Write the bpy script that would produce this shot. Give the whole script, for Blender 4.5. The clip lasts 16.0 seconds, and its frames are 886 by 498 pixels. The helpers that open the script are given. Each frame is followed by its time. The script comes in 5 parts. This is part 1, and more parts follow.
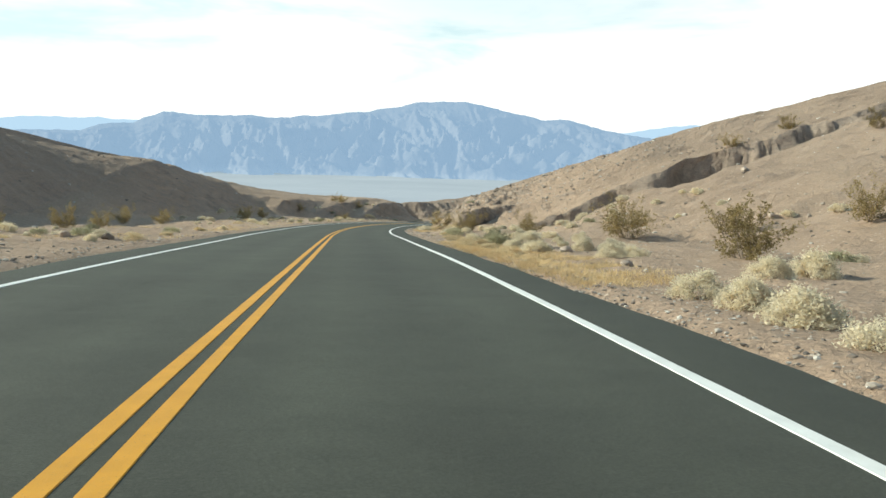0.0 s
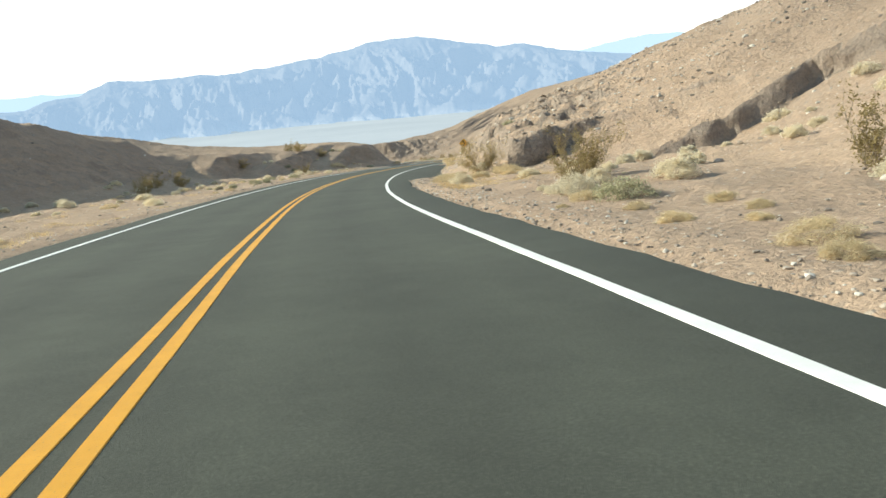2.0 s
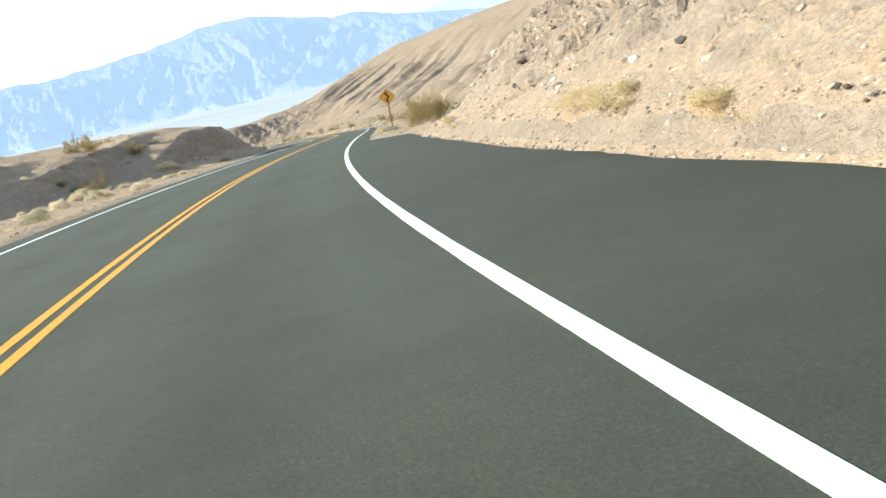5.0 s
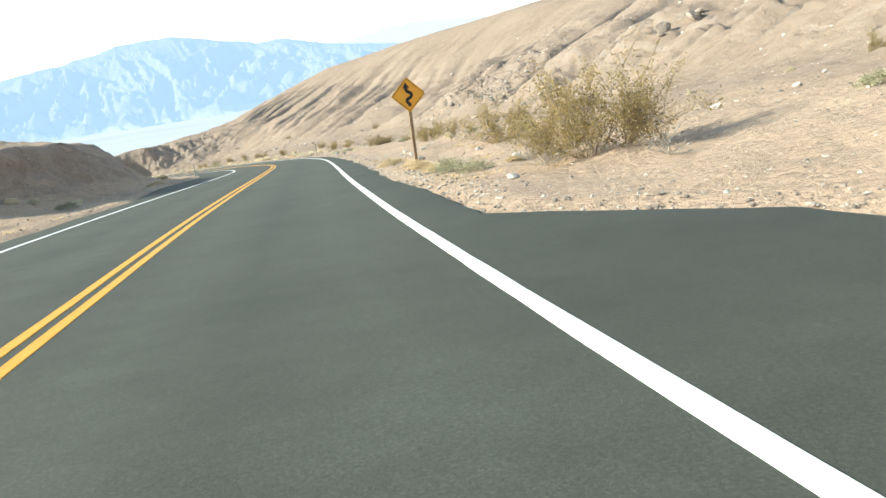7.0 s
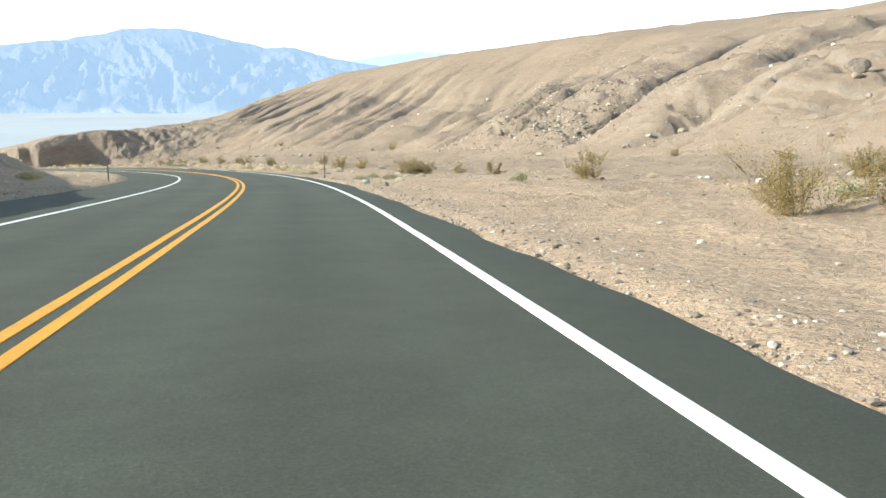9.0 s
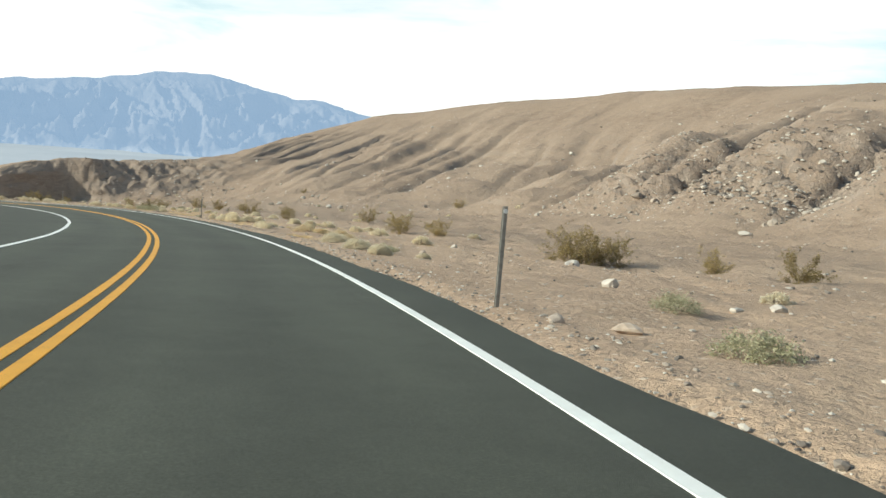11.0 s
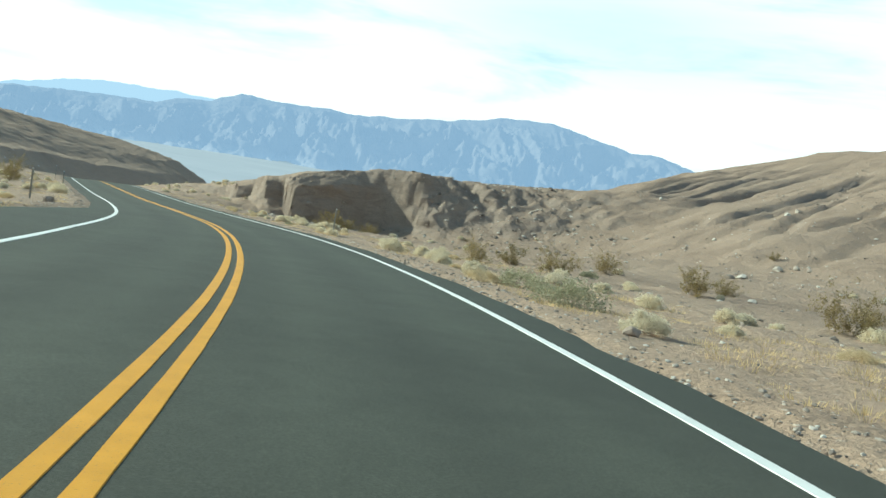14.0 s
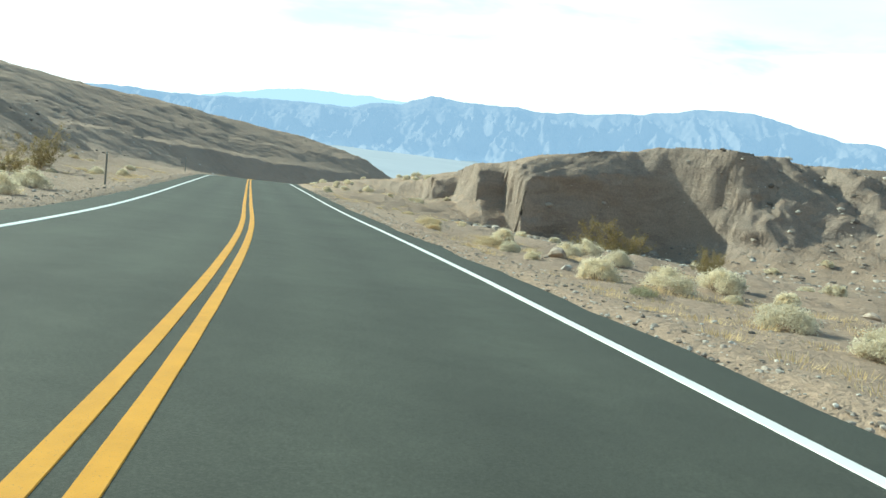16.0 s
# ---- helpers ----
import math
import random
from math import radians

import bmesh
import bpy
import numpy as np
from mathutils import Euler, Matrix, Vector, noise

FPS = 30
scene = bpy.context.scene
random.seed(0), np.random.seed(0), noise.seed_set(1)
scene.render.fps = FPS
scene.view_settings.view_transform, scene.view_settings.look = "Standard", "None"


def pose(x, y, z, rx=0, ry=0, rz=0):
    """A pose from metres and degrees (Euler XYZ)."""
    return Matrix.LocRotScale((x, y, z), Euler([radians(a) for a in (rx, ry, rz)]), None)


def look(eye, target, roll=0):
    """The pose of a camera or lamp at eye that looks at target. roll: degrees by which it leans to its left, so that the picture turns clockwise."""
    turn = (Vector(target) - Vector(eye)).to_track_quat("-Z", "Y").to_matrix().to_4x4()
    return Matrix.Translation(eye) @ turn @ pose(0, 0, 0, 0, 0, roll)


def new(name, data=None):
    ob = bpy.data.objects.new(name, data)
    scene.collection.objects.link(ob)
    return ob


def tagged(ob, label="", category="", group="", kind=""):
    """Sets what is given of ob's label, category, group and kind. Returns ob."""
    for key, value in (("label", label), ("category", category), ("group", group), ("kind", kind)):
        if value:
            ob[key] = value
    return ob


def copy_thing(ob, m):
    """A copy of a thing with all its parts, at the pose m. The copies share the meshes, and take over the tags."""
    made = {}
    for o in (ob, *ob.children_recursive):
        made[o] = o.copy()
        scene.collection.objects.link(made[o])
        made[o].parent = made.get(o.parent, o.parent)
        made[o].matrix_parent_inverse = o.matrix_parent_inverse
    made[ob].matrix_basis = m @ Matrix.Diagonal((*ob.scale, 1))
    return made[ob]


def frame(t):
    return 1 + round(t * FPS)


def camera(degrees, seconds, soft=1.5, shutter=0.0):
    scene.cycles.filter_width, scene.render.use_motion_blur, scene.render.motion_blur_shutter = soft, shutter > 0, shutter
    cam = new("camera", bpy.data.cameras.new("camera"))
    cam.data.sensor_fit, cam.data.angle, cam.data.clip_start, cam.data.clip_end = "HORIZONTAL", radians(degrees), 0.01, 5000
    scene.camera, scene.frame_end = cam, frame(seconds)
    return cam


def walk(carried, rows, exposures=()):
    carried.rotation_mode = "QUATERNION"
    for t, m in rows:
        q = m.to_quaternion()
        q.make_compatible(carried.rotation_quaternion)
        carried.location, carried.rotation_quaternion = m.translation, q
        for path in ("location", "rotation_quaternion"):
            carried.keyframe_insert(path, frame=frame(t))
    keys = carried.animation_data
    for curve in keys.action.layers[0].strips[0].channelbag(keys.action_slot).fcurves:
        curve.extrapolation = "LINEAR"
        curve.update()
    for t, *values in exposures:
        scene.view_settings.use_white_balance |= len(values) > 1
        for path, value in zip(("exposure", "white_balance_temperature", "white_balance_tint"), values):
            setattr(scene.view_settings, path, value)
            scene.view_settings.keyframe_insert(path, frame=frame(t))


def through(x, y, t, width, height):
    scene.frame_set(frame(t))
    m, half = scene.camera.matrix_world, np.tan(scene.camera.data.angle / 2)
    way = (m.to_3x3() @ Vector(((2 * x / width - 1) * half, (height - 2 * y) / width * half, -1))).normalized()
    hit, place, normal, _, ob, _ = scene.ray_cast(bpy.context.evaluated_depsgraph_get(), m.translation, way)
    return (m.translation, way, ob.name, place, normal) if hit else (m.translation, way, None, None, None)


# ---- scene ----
EXPOSURE = [(0.0, 0.22, 6600, -3), (1.5, 0.38, 6750, -2), (2.5, 0.69, 6800, 0), (3.5, 0.86, 6650, 0), (4.5, 0.88, 6600, 0), (7.0, 1.00, 6500, 0), (8.5, 0.89, 6500, 0), (9.7, 0.56, 6500, 0),
            (11.0, 0.22, 6650, 0), (12.5, 0.24, 6450, -4), (13.5, 0.26, 6200, -10), (14.5, 0.19, 6050, -14), (15.5, 0.43, 6100, -15), (16.0, 0.48, 6100, -14)]
cam = camera(54.62, 16.0)


def seat(x, y, z, yaw, pitch, roll):
    return pose(x, y, z, 90 + pitch, 0, yaw) @ pose(0, 0, 0, 0, 0, roll)


walk(cam, [
    (0.0, seat(-0.130, -0.007, -0.201, -0.581, -6.896, 1.633)),
    (0.5, seat(-0.768, 7.219, -0.728, -1.812, -7.697, 0.086)),
    (1.0, seat(-1.428, 14.402, -1.283, -1.605, -9.488, -0.841)),
    (1.5, seat(-2.097, 21.607, -1.880, -1.922, -9.843, -1.630)),
    (2.0, seat(-2.746, 28.884, -2.502, -2.342, -11.103, -4.977)),
    (2.5, seat(-3.308, 36.163, -3.120, -3.482, -12.354, -7.044)),
    (3.0, seat(-3.732, 43.359, -3.737, -4.208, -13.206, -8.148)),
    (3.5, seat(-4.133, 50.275, -4.342, -6.628, -13.234, -8.309)),
    (4.0, seat(-4.340, 57.169, -4.945, -7.421, -14.021, -11.229)),
    (4.5, seat(-4.456, 64.088, -5.491, -9.061, -14.237, -11.798)),
    (5.0, seat(-4.570, 71.047, -6.053, -10.972, -14.325, -11.938)),
    (5.5, seat(-4.498, 78.249, -6.623, -12.712, -14.244, -11.540)),
    (6.0, seat(-4.162, 85.676, -7.216, -14.303, -14.023, -10.758)),
    (6.5, seat(-3.540, 93.307, -7.835, -15.764, -13.692, -9.743)),
    (7.0, seat(-2.659, 101.122, -8.470, -16.868, -13.104, -8.465)),
    (7.5, seat(-1.637, 109.570, -9.170, -17.695, -12.414, -7.587)),
    (8.0, seat(-0.495, 118.090, -9.884, -18.806, -10.506, -2.563)),
    (8.5, seat(0.760, 126.577, -10.620, -18.707, -11.152, -0.918)),
    (9.0, seat(2.164, 135.546, -11.426, -18.599, -11.052, 0.520)),
    (9.5, seat(3.584, 144.644, -12.243, -18.504, -10.379, 1.824)),
    (10.0, seat(4.945, 153.843, -13.075, -18.340, -9.341, 2.965)),
    (10.5, seat(6.150, 163.117, -13.916, -18.025, -8.142, 3.906)),
    (11.0, seat(7.080, 172.438, -14.739, -17.478, -6.992, 4.609)),
    (11.5, seat(7.524, 181.797, -15.585, -13.958, -8.359, 2.700)),
    (12.0, seat(7.664, 191.248, -16.412, -10.949, -6.826, 5.621)),
    (12.5, seat(7.449, 200.764, -17.251, -8.225, -8.371, 3.241)),
    (13.0, seat(6.735, 210.311, -18.067, -4.142, -6.298, 6.882)),
    (13.5, seat(5.512, 219.823, -18.850, -0.754, -6.135, 8.334)),
    (14.0, seat(3.799, 229.298, -19.630, 3.980, -6.059, 9.152)),
    (14.5, seat(1.525, 238.568, -20.397, 7.278, -6.628, 8.331)),
    (15.0, seat(-1.266, 247.537, -21.195, 10.503, -8.095, 6.576)),
    (15.5, seat(-4.471, 256.198, -21.968, 13.437, -6.880, 6.320)),
    (16.0, seat(-8.031, 264.435, -22.712, 16.396, -7.954, 7.343)),
], EXPOSURE)

# ---- world and light ----
SUN_AZ, SUN_EL = -78.0, 24.5          # compass angle from +y towards +x, and height, in degrees
world = bpy.data.worlds.new("desert_sky")
scene.world = world
world.use_nodes = True
wt = world.node_tree
wt.nodes.clear()


def wnode(kind, **kw):
    n = wt.nodes.new(kind)
    for k, v in kw.items():
        n.inputs[k.replace("_", " ")].default_value = v
    return n


sky = wt.nodes.new("ShaderNodeTexSky")
sky.sky_type = "NISHITA"
sky.sun_disc = False
sky.sun_elevation = radians(SUN_EL)
sky.sun_rotation = radians(SUN_AZ)
sky.air_density, sky.dust_density, sky.ozone_density = 1.0, 0.6, 2.0
coord = wt.nodes.new("ShaderNodeTexCoord")
stretch = wt.nodes.new("ShaderNodeMapping")
stretch.inputs["Scale"].default_value = (1.6, 1.1, 9.0)
stretch.inputs["Rotation"].default_value = (0.05, 0.12, 0.5)
cirrus = wnode("ShaderNodeTexNoise", Scale=1.7, Detail=7.0, Roughness=0.55, Distortion=0.35)
cover = wt.nodes.new("ShaderNodeMapRange")
cover.inputs["From Min"].default_value, cover.inputs["From Max"].default_value = 0.33, 0.54
cover.inputs["To Min"].default_value, cover.inputs["To Max"].default_value = 0.52, 1.0
cover.interpolation_type = "SMOOTHSTEP"
veil = wt.nodes.new("ShaderNodeMix")
veil.data_type = "RGBA"
veil.inputs["B"].default_value = (21.0, 20.6, 21.4, 1)
blue = wt.nodes.new("ShaderNodeMix")
blue.data_type, blue.blend_type = "RGBA", "MULTIPLY"
blue.inputs["Factor"].default_value = 1.0
blue.inputs["B"].default_value = (1.5, 2.45, 2.6, 1)
back = wt.nodes.new("ShaderNodeBackground")
back.inputs["Strength"].default_value = 0.05
wout = wt.nodes.new("ShaderNodeOutputWorld")
wl = wt.links.new
wl(coord.outputs["Generated"], stretch.inputs["Vector"])
wl(stretch.outputs["Vector"], cirrus.inputs["Vector"])
wl(cirrus.outputs["Fac"], cover.inputs["Value"])
haze = wt.nodes.new("ShaderNodeSeparateXYZ")
wl(coord.outputs["Generated"], haze.inputs["Vector"])
thin = wt.nodes.new("ShaderNodeMapRange")
thin.inputs["From Min"].default_value, thin.inputs["From Max"].default_value = 0.17, 0.62
thin.inputs["To Min"].default_value, thin.inputs["To Max"].default_value = 1.0, 0.06
thin.interpolation_type = "SMOOTHSTEP"
wl(haze.outputs["Z"], thin.inputs["Value"])


def wmath(op, a, b):
    n = wt.nodes.new("ShaderNodeMath")
    n.operation = op
    for k, v in enumerate((a, b)):
        if isinstance(v, (int, float)):
            n.inputs[k].default_value = v
        else:
            wl(v, n.inputs[k])
    return n.outputs[0]


# a long opening in the cirrus over the far range
gx = wmath("POWER", wmath("DIVIDE", wmath("SUBTRACT", haze.outputs["X"], 0.07), 0.20), 2.0)
gz = wmath("POWER", wmath("DIVIDE", wmath("SUBTRACT", haze.outputs["Z"], 0.165), 0.05), 2.0)
opening = wmath("MULTIPLY", wmath("POWER", 2.718, wmath("MULTIPLY", wmath("ADD", gx, gz), -1.0)), wmath("MULTIPLY", cirrus.outputs["Fac"], 0.62))
amount = wt.nodes.new("ShaderNodeMath")
amount.operation = "MULTIPLY"
wl(wmath("MULTIPLY", cover.outputs["Result"], wmath("SUBTRACT", 1.0, opening)), amount.inputs[0])
wl(thin.outputs["Result"], amount.inputs[1])
wl(amount.outputs[0], veil.inputs["Factor"])
wl(sky.outputs["Color"], blue.inputs["A"])
wl(blue.outputs["Result"], veil.inputs["A"])
wl(veil.outputs["Result"], back.inputs["Color"])
wl(back.outputs["Background"], wout.inputs["Surface"])

sun = new("sun", bpy.data.lights.new("sun", "SUN"))
sun.data.energy, sun.data.angle, sun.data.color = 5.0, radians(0.55), (1.0, 0.94, 0.84)
to_sun = Vector((math.sin(radians(SUN_AZ)) * math.cos(radians(SUN_EL)), math.cos(radians(SUN_AZ)) * math.cos(radians(SUN_EL)), math.sin(radians(SUN_EL))))
sun.matrix_world = look((0, 0, 60), Vector((0, 0, 60)) - to_sun)


# ---- materials ----
class Mat:
    """A node material under construction."""

    def __init__(self, name, rough=0.9):
        self.m = bpy.data.materials.new(name)
        self.m.use_nodes = True
        self.t = self.m.node_tree
        self.b = self.t.nodes["Principled BSDF"]
        self.b.inputs["Roughness"].default_value = rough
        self.b.inputs["Specular IOR Level"].default_value = 0.25
        self.geo = self.t.nodes.new("ShaderNodeNewGeometry")

    def link(self, a, b):
        self.t.links.new(a, b)

    def noise(self, scale, detail=4.0, rough=0.55, stretch=None, dist=0.0):
        n = self.t.nodes.new("ShaderNodeTexNoise")
        n.inputs["Scale"].default_value, n.inputs["Detail"].default_value = scale, detail
        n.inputs["Roughness"].default_value, n.inputs["Distortion"].default_value = rough, dist
        v = self.geo.outputs["Position"]
        if stretch:
            mp = self.t.nodes.new("ShaderNodeMapping")
            mp.inputs["Scale"].default_value = stretch
            self.link(v, mp.inputs["Vector"])
            v = mp.outputs["Vector"]
        self.link(v, n.inputs["Vector"])
        return n.outputs["Fac"]

    def ramp(self, fac, stops):
        r = self.t.nodes.new("ShaderNodeValToRGB")
        els = r.color_ramp.elements
        while len(els) < len(stops):
            els.new(0.5)
        for el, (p, c) in zip(els, stops):
            el.position, el.color = p, (*c, 1) if len(c) == 3 else c
        self.link(fac, r.inputs["Fac"])
        return r.outputs["Color"]

    def mix(self, fac, a, b, mode="MIX"):
        n = self.t.nodes.new("ShaderNodeMix")
        n.data_type, n.blend_type = "RGBA", mode
        for sock, v in (("Factor", fac), ("A", a), ("B", b)):
            if isinstance(v, (int, float)):
                n.inputs[sock].default_value = v
            elif isinstance(v, tuple):
                n.inputs[sock].default_value = (*v, 1)
            else:
                self.link(v, n.inputs[sock])
        return n.outputs["Result"]

    def bump(self, height, strength, distance):
        n = self.t.nodes.new("ShaderNodeBump")
        n.inputs["Strength"].default_value, n.inputs["Distance"].default_value = strength, distance
        self.link(height, n.inputs["Height"])
        if self.b.inputs["Normal"].is_linked:
            self.link(self.b.inputs["Normal"].links[0].from_socket, n.inputs["Normal"])
        self.link(n.outputs["Normal"], self.b.inputs["Normal"])

    def color(self, c):
        if isinstance(c, tuple):
            self.b.inputs["Base Color"].default_value = (*c, 1)
        else:
            self.link(c, self.b.inputs["Base Color"])


def vec(r, k=1.0):
    return tuple(c * k for c in r)


def mat_ground():
    m = Mat("desert_ground", 0.95)
    broad = m.noise(0.06, 5, 0.6)
    mid = m.noise(0.7, 6, 0.65)
    fine = m.noise(9.0, 5, 0.7)
    soil = m.ramp(broad, [(0.3, (0.27, 0.198, 0.147)), (0.5, (0.35, 0.262, 0.195)), (0.7, (0.44, 0.338, 0.254))])
    soil = m.mix(m.ramp(mid, [(0.35, (0, 0, 0)), (0.65, (1, 1, 1))]), soil, (0.385, 0.29, 0.22), "MIX")
    soil = m.mix(0.8, soil, m.ramp(fine, [(0.25, (0.55, 0.55, 0.55)), (0.5, (0.95, 0.94, 0.92)), (0.75, (1.25, 1.22, 1.18))]), "MULTIPLY")
    # pebbles
    vor = m.t.nodes.new("ShaderNodeTexVoronoi")
    vor.inputs["Scale"].default_value = 5.5
    m.link(m.geo.outputs["Position"], vor.inputs["Vector"])
    peb = m.ramp(vor.outputs["Distance"], [(0.16, (1, 1, 1)), (0.26, (0, 0, 0))])
    tone = m.ramp(vor.outputs["Color"], [(0.2, (0.20, 0.16, 0.13)), (0.5, (0.38, 0.31, 0.25)), (0.85, (0.58, 0.52, 0.45))])
    soil = m.mix(m.mix(0.65, (0.0, 0.0, 0.0), peb), soil, tone)
    # bare steep faces show layered, darker conglomerate
    sep = m.t.nodes.new("ShaderNodeSeparateXYZ")
    m.link(m.geo.outputs["True Normal"], sep.inputs["Vector"])
    steep = m.ramp(sep.outputs["Z"], [(0.66, (1, 1, 1)), (0.93, (0, 0, 0))])
    strata = m.noise(0.5, 6, 0.65, (0.5, 0.5, 1.5), 0.6)
    rockc = m.ramp(strata, [(0.3, (0.25, 0.20, 0.162)), (0.5, (0.335, 0.27, 0.218)), (0.62, (0.28, 0.22, 0.177)), (0.75, (0.43, 0.355, 0.29))])
    rockc = m.mix(0.7, rockc, m.ramp(fine, [(0.25, (0.6, 0.6, 0.6)), (0.75, (1.25, 1.22, 1.2))]), "MULTIPLY")
    # broken rubble: angular pieces of many tones with dark joints
    warp = m.t.nodes.new("ShaderNodeVectorMath")
    warp.operation = "MULTIPLY_ADD"
    wn = m.t.nodes.new("ShaderNodeTexNoise")
    wn.inputs["Scale"].default_value, wn.inputs["Detail"].default_value = 1.3, 4.0
    m.link(m.geo.outputs["Position"], wn.inputs["Vector"])
    m.link(wn.outputs["Color"], warp.inputs[0])
    warp.inputs[1].default_value = (0.9, 0.9, 0.9)
    m.link(m.geo.outputs["Position"], warp.inputs[2])
    cells = []
    for size, feature in ((1.9, "F1"), (1.9, "DISTANCE_TO_EDGE"), (5.0, "F1")):
        vr = m.t.nodes.new("ShaderNodeTexVoronoi")
        vr.feature = feature
        vr.inputs["Scale"].default_value = size
        m.link(warp.outputs["Vector"], vr.inputs["Vector"])
        cells.append(vr)
    joint = m.ramp(cells[1].outputs["Distance"], [(0.0, (0.62, 0.60, 0.58)), (0.06, (1, 1, 1))])
    rubble = m.ramp(cells[0].outputs["Color"], [(0.2, (0.78, 0.76, 0.74)), (0.5, (1.0, 1.0, 1.0)), (0.8, (1.2, 1.2, 1.2))])
    rubble = m.mix(0.6, rubble, m.ramp(cells[2].outputs["Color"], [(0.2, (0.72, 0.70, 0.68)), (0.8, (1.25, 1.25, 1.25))]), "MULTIPLY")
    rough = m.t.nodes.new("ShaderNodeAttribute")
    rough.attribute_name = "rubble"
    rockc = m.mix(rough.outputs["Fac"], rockc, m.mix(0.8, rockc, m.mix(1.0, rubble, joint, "MULTIPLY"), "MULTIPLY"))
    lane = m.t.nodes.new("ShaderNodeAttribute")
    lane.attribute_name = "verge"
    soil = m.mix(1.0, soil, m.ramp(lane.outputs["Fac"], [(0.0, (0.90, 0.885, 0.87)), (1.0, (1.235, 1.18, 1.115))]), "MULTIPLY")
    m.color(m.mix(steep, soil, rockc))
    m.bump(m.noise(0.8, 8, 0.7), 0.7, 0.45)
    m.bump(m.noise(2.6, 7, 0.7), 0.6, 0.10)
    m.bump(m.noise(14.0, 4, 0.7), 0.6, 0.03)
    m.bump(peb, 0.3, 0.03)
    m.bump(m.mix(rough.outputs["Fac"], (0.0, 0.0, 0.0), cells[2].outputs["Distance"]), 0.6, 0.12)
    return m.m


def mat_asphalt():
    m = Mat("asphalt", 0.85)
    m.b.inputs["Specular IOR Level"].default_value = 0.35
    grain = m.noise(55.0, 5, 0.8)
    patch = m.noise(0.35, 4, 0.6)
    blot = m.noise(2.5, 5, 0.65)
    c = m.ramp(patch, [(0.3, (0.050, 0.053, 0.040)), (0.7, (0.068, 0.072, 0.054))])
    c = m.mix(0.5, c, m.ramp(blot, [(0.3, (0.8, 0.8, 0.8)), (0.7, (1.2, 1.2, 1.2))]), "MULTIPLY")
    c = m.mix(0.8, c, m.ramp(grain, [(0.30, (0.6, 0.6, 0.6)), (0.52, (1.0, 1.0, 1.0)), (0.72, (1.75, 1.75, 1.7))]), "MULTIPLY")
    # wheel tracks polished by traffic, a darker drip line between them
    at = m.t.nodes.new("ShaderNodeAttribute")
    at.attribute_name = "across"
    bend = m.t.nodes.new("ShaderNodeMath")
    bend.operation = "ABSOLUTE"
    m.link(at.outputs["Fac"], bend.inputs[0])
    part_of = m.t.nodes.new("ShaderNodeMath")
    part_of.operation = "MULTIPLY"
    part_of.inputs[1].default_value = 0.2
    m.link(bend.outputs[0], part_of.inputs[0])
    track = m.ramp(part_of.outputs[0], [(0.0, (0.92, 0.92, 0.92)), (0.10, (0.97, 0.97, 0.97)), (0.18, (1.16, 1.16, 1.15)), (0.25, (1.05, 1.05, 1.05)), (0.35, (0.86, 0.86, 0.86)), (0.45, (1.02, 1.02, 1.02)),
                                     (0.53, (1.15, 1.15, 1.14)), (0.62, (1.0, 1.0, 1.0)), (0.72, (0.88, 0.88, 0.88)), (1.0, (0.80, 0.80, 0.80))])
    c = m.mix(0.8, c, track, "MULTIPLY")
    m.color(c)
    m.bump(grain, 0.6, 0.008)
    return m.m


def mat_paint(name, rgb, worn):
    m = Mat(name, 0.6)
    g = m.noise(90.0, 4, 0.75)
    w = m.noise(3.0, 5, 0.65)
    c = m.mix(0.6, rgb, m.ramp(w, [(0.3, (0.78, 0.78, 0.78)), (0.7, (1.06, 1.06, 1.06))]), "MULTIPLY")
    chips = m.ramp(g, [(worn, (1, 1, 1)), (worn + 0.05, (0, 0, 0))])
    m.color(m.mix(m.mix(0.75, (0.0, 0.0, 0.0), chips), c, (0.09, 0.09, 0.085)))
    m.bump(g, 0.4, 0.004)
    return m.m


def mat_plain(name, a, b, scale, rough=0.9, bump=0.0, metal=0.0, rnd=0.0):
    """Two tones mixed by noise; rnd varies the brightness from thing to thing."""
    m = Mat(name, rough)
    m.b.inputs["Metallic"].default_value = metal
    n = m.noise(scale, 5, 0.65)
    c = m.ramp(n, [(0.3, a), (0.7, b)])
    if rnd:
        info = m.t.nodes.new("ShaderNodeObjectInfo")
        c = m.mix(1.0, c, m.ramp(info.outputs["Random"], [(0.0, (1 - rnd, 1 - rnd, 1 - rnd)), (1.0, (1 + rnd, 1 + rnd, 1 + rnd))]), "MULTIPLY")
    m.color(c)
    if bump:
        m.bump(n, 0.6, bump)
    return m.m


def mat_leaf(name, a, b, rnd=0.2, through=0.25):
    m = Mat(name, 0.75)
    c = m.ramp(m.geo.outputs["Random Per Island"], [(0.0, a), (1.0, b)])
    info = m.t.nodes.new("ShaderNodeObjectInfo")
    c = m.mix(1.0, c, m.ramp(info.outputs["Random"], [(0.0, (1 - rnd, 1 - rnd, 1 - rnd)), (1.0, (1 + rnd, 1 + rnd * 0.9, 1 + rnd * 0.7))]), "MULTIPLY")
    m.color(c)
    tr = m.t.nodes.new("ShaderNodeBsdfTranslucent")
    m.link(c, tr.inputs["Color"])
    mx = m.t.nodes.new("ShaderNodeMixShader")
    mx.inputs["Fac"].default_value = through
    m.link(m.b.outputs["BSDF"], mx.inputs[1])
    m.link(tr.outputs["BSDF"], mx.inputs[2])
    m.link(mx.outputs["Shader"], m.t.nodes["Material Output"].inputs["Surface"])
    return m.m


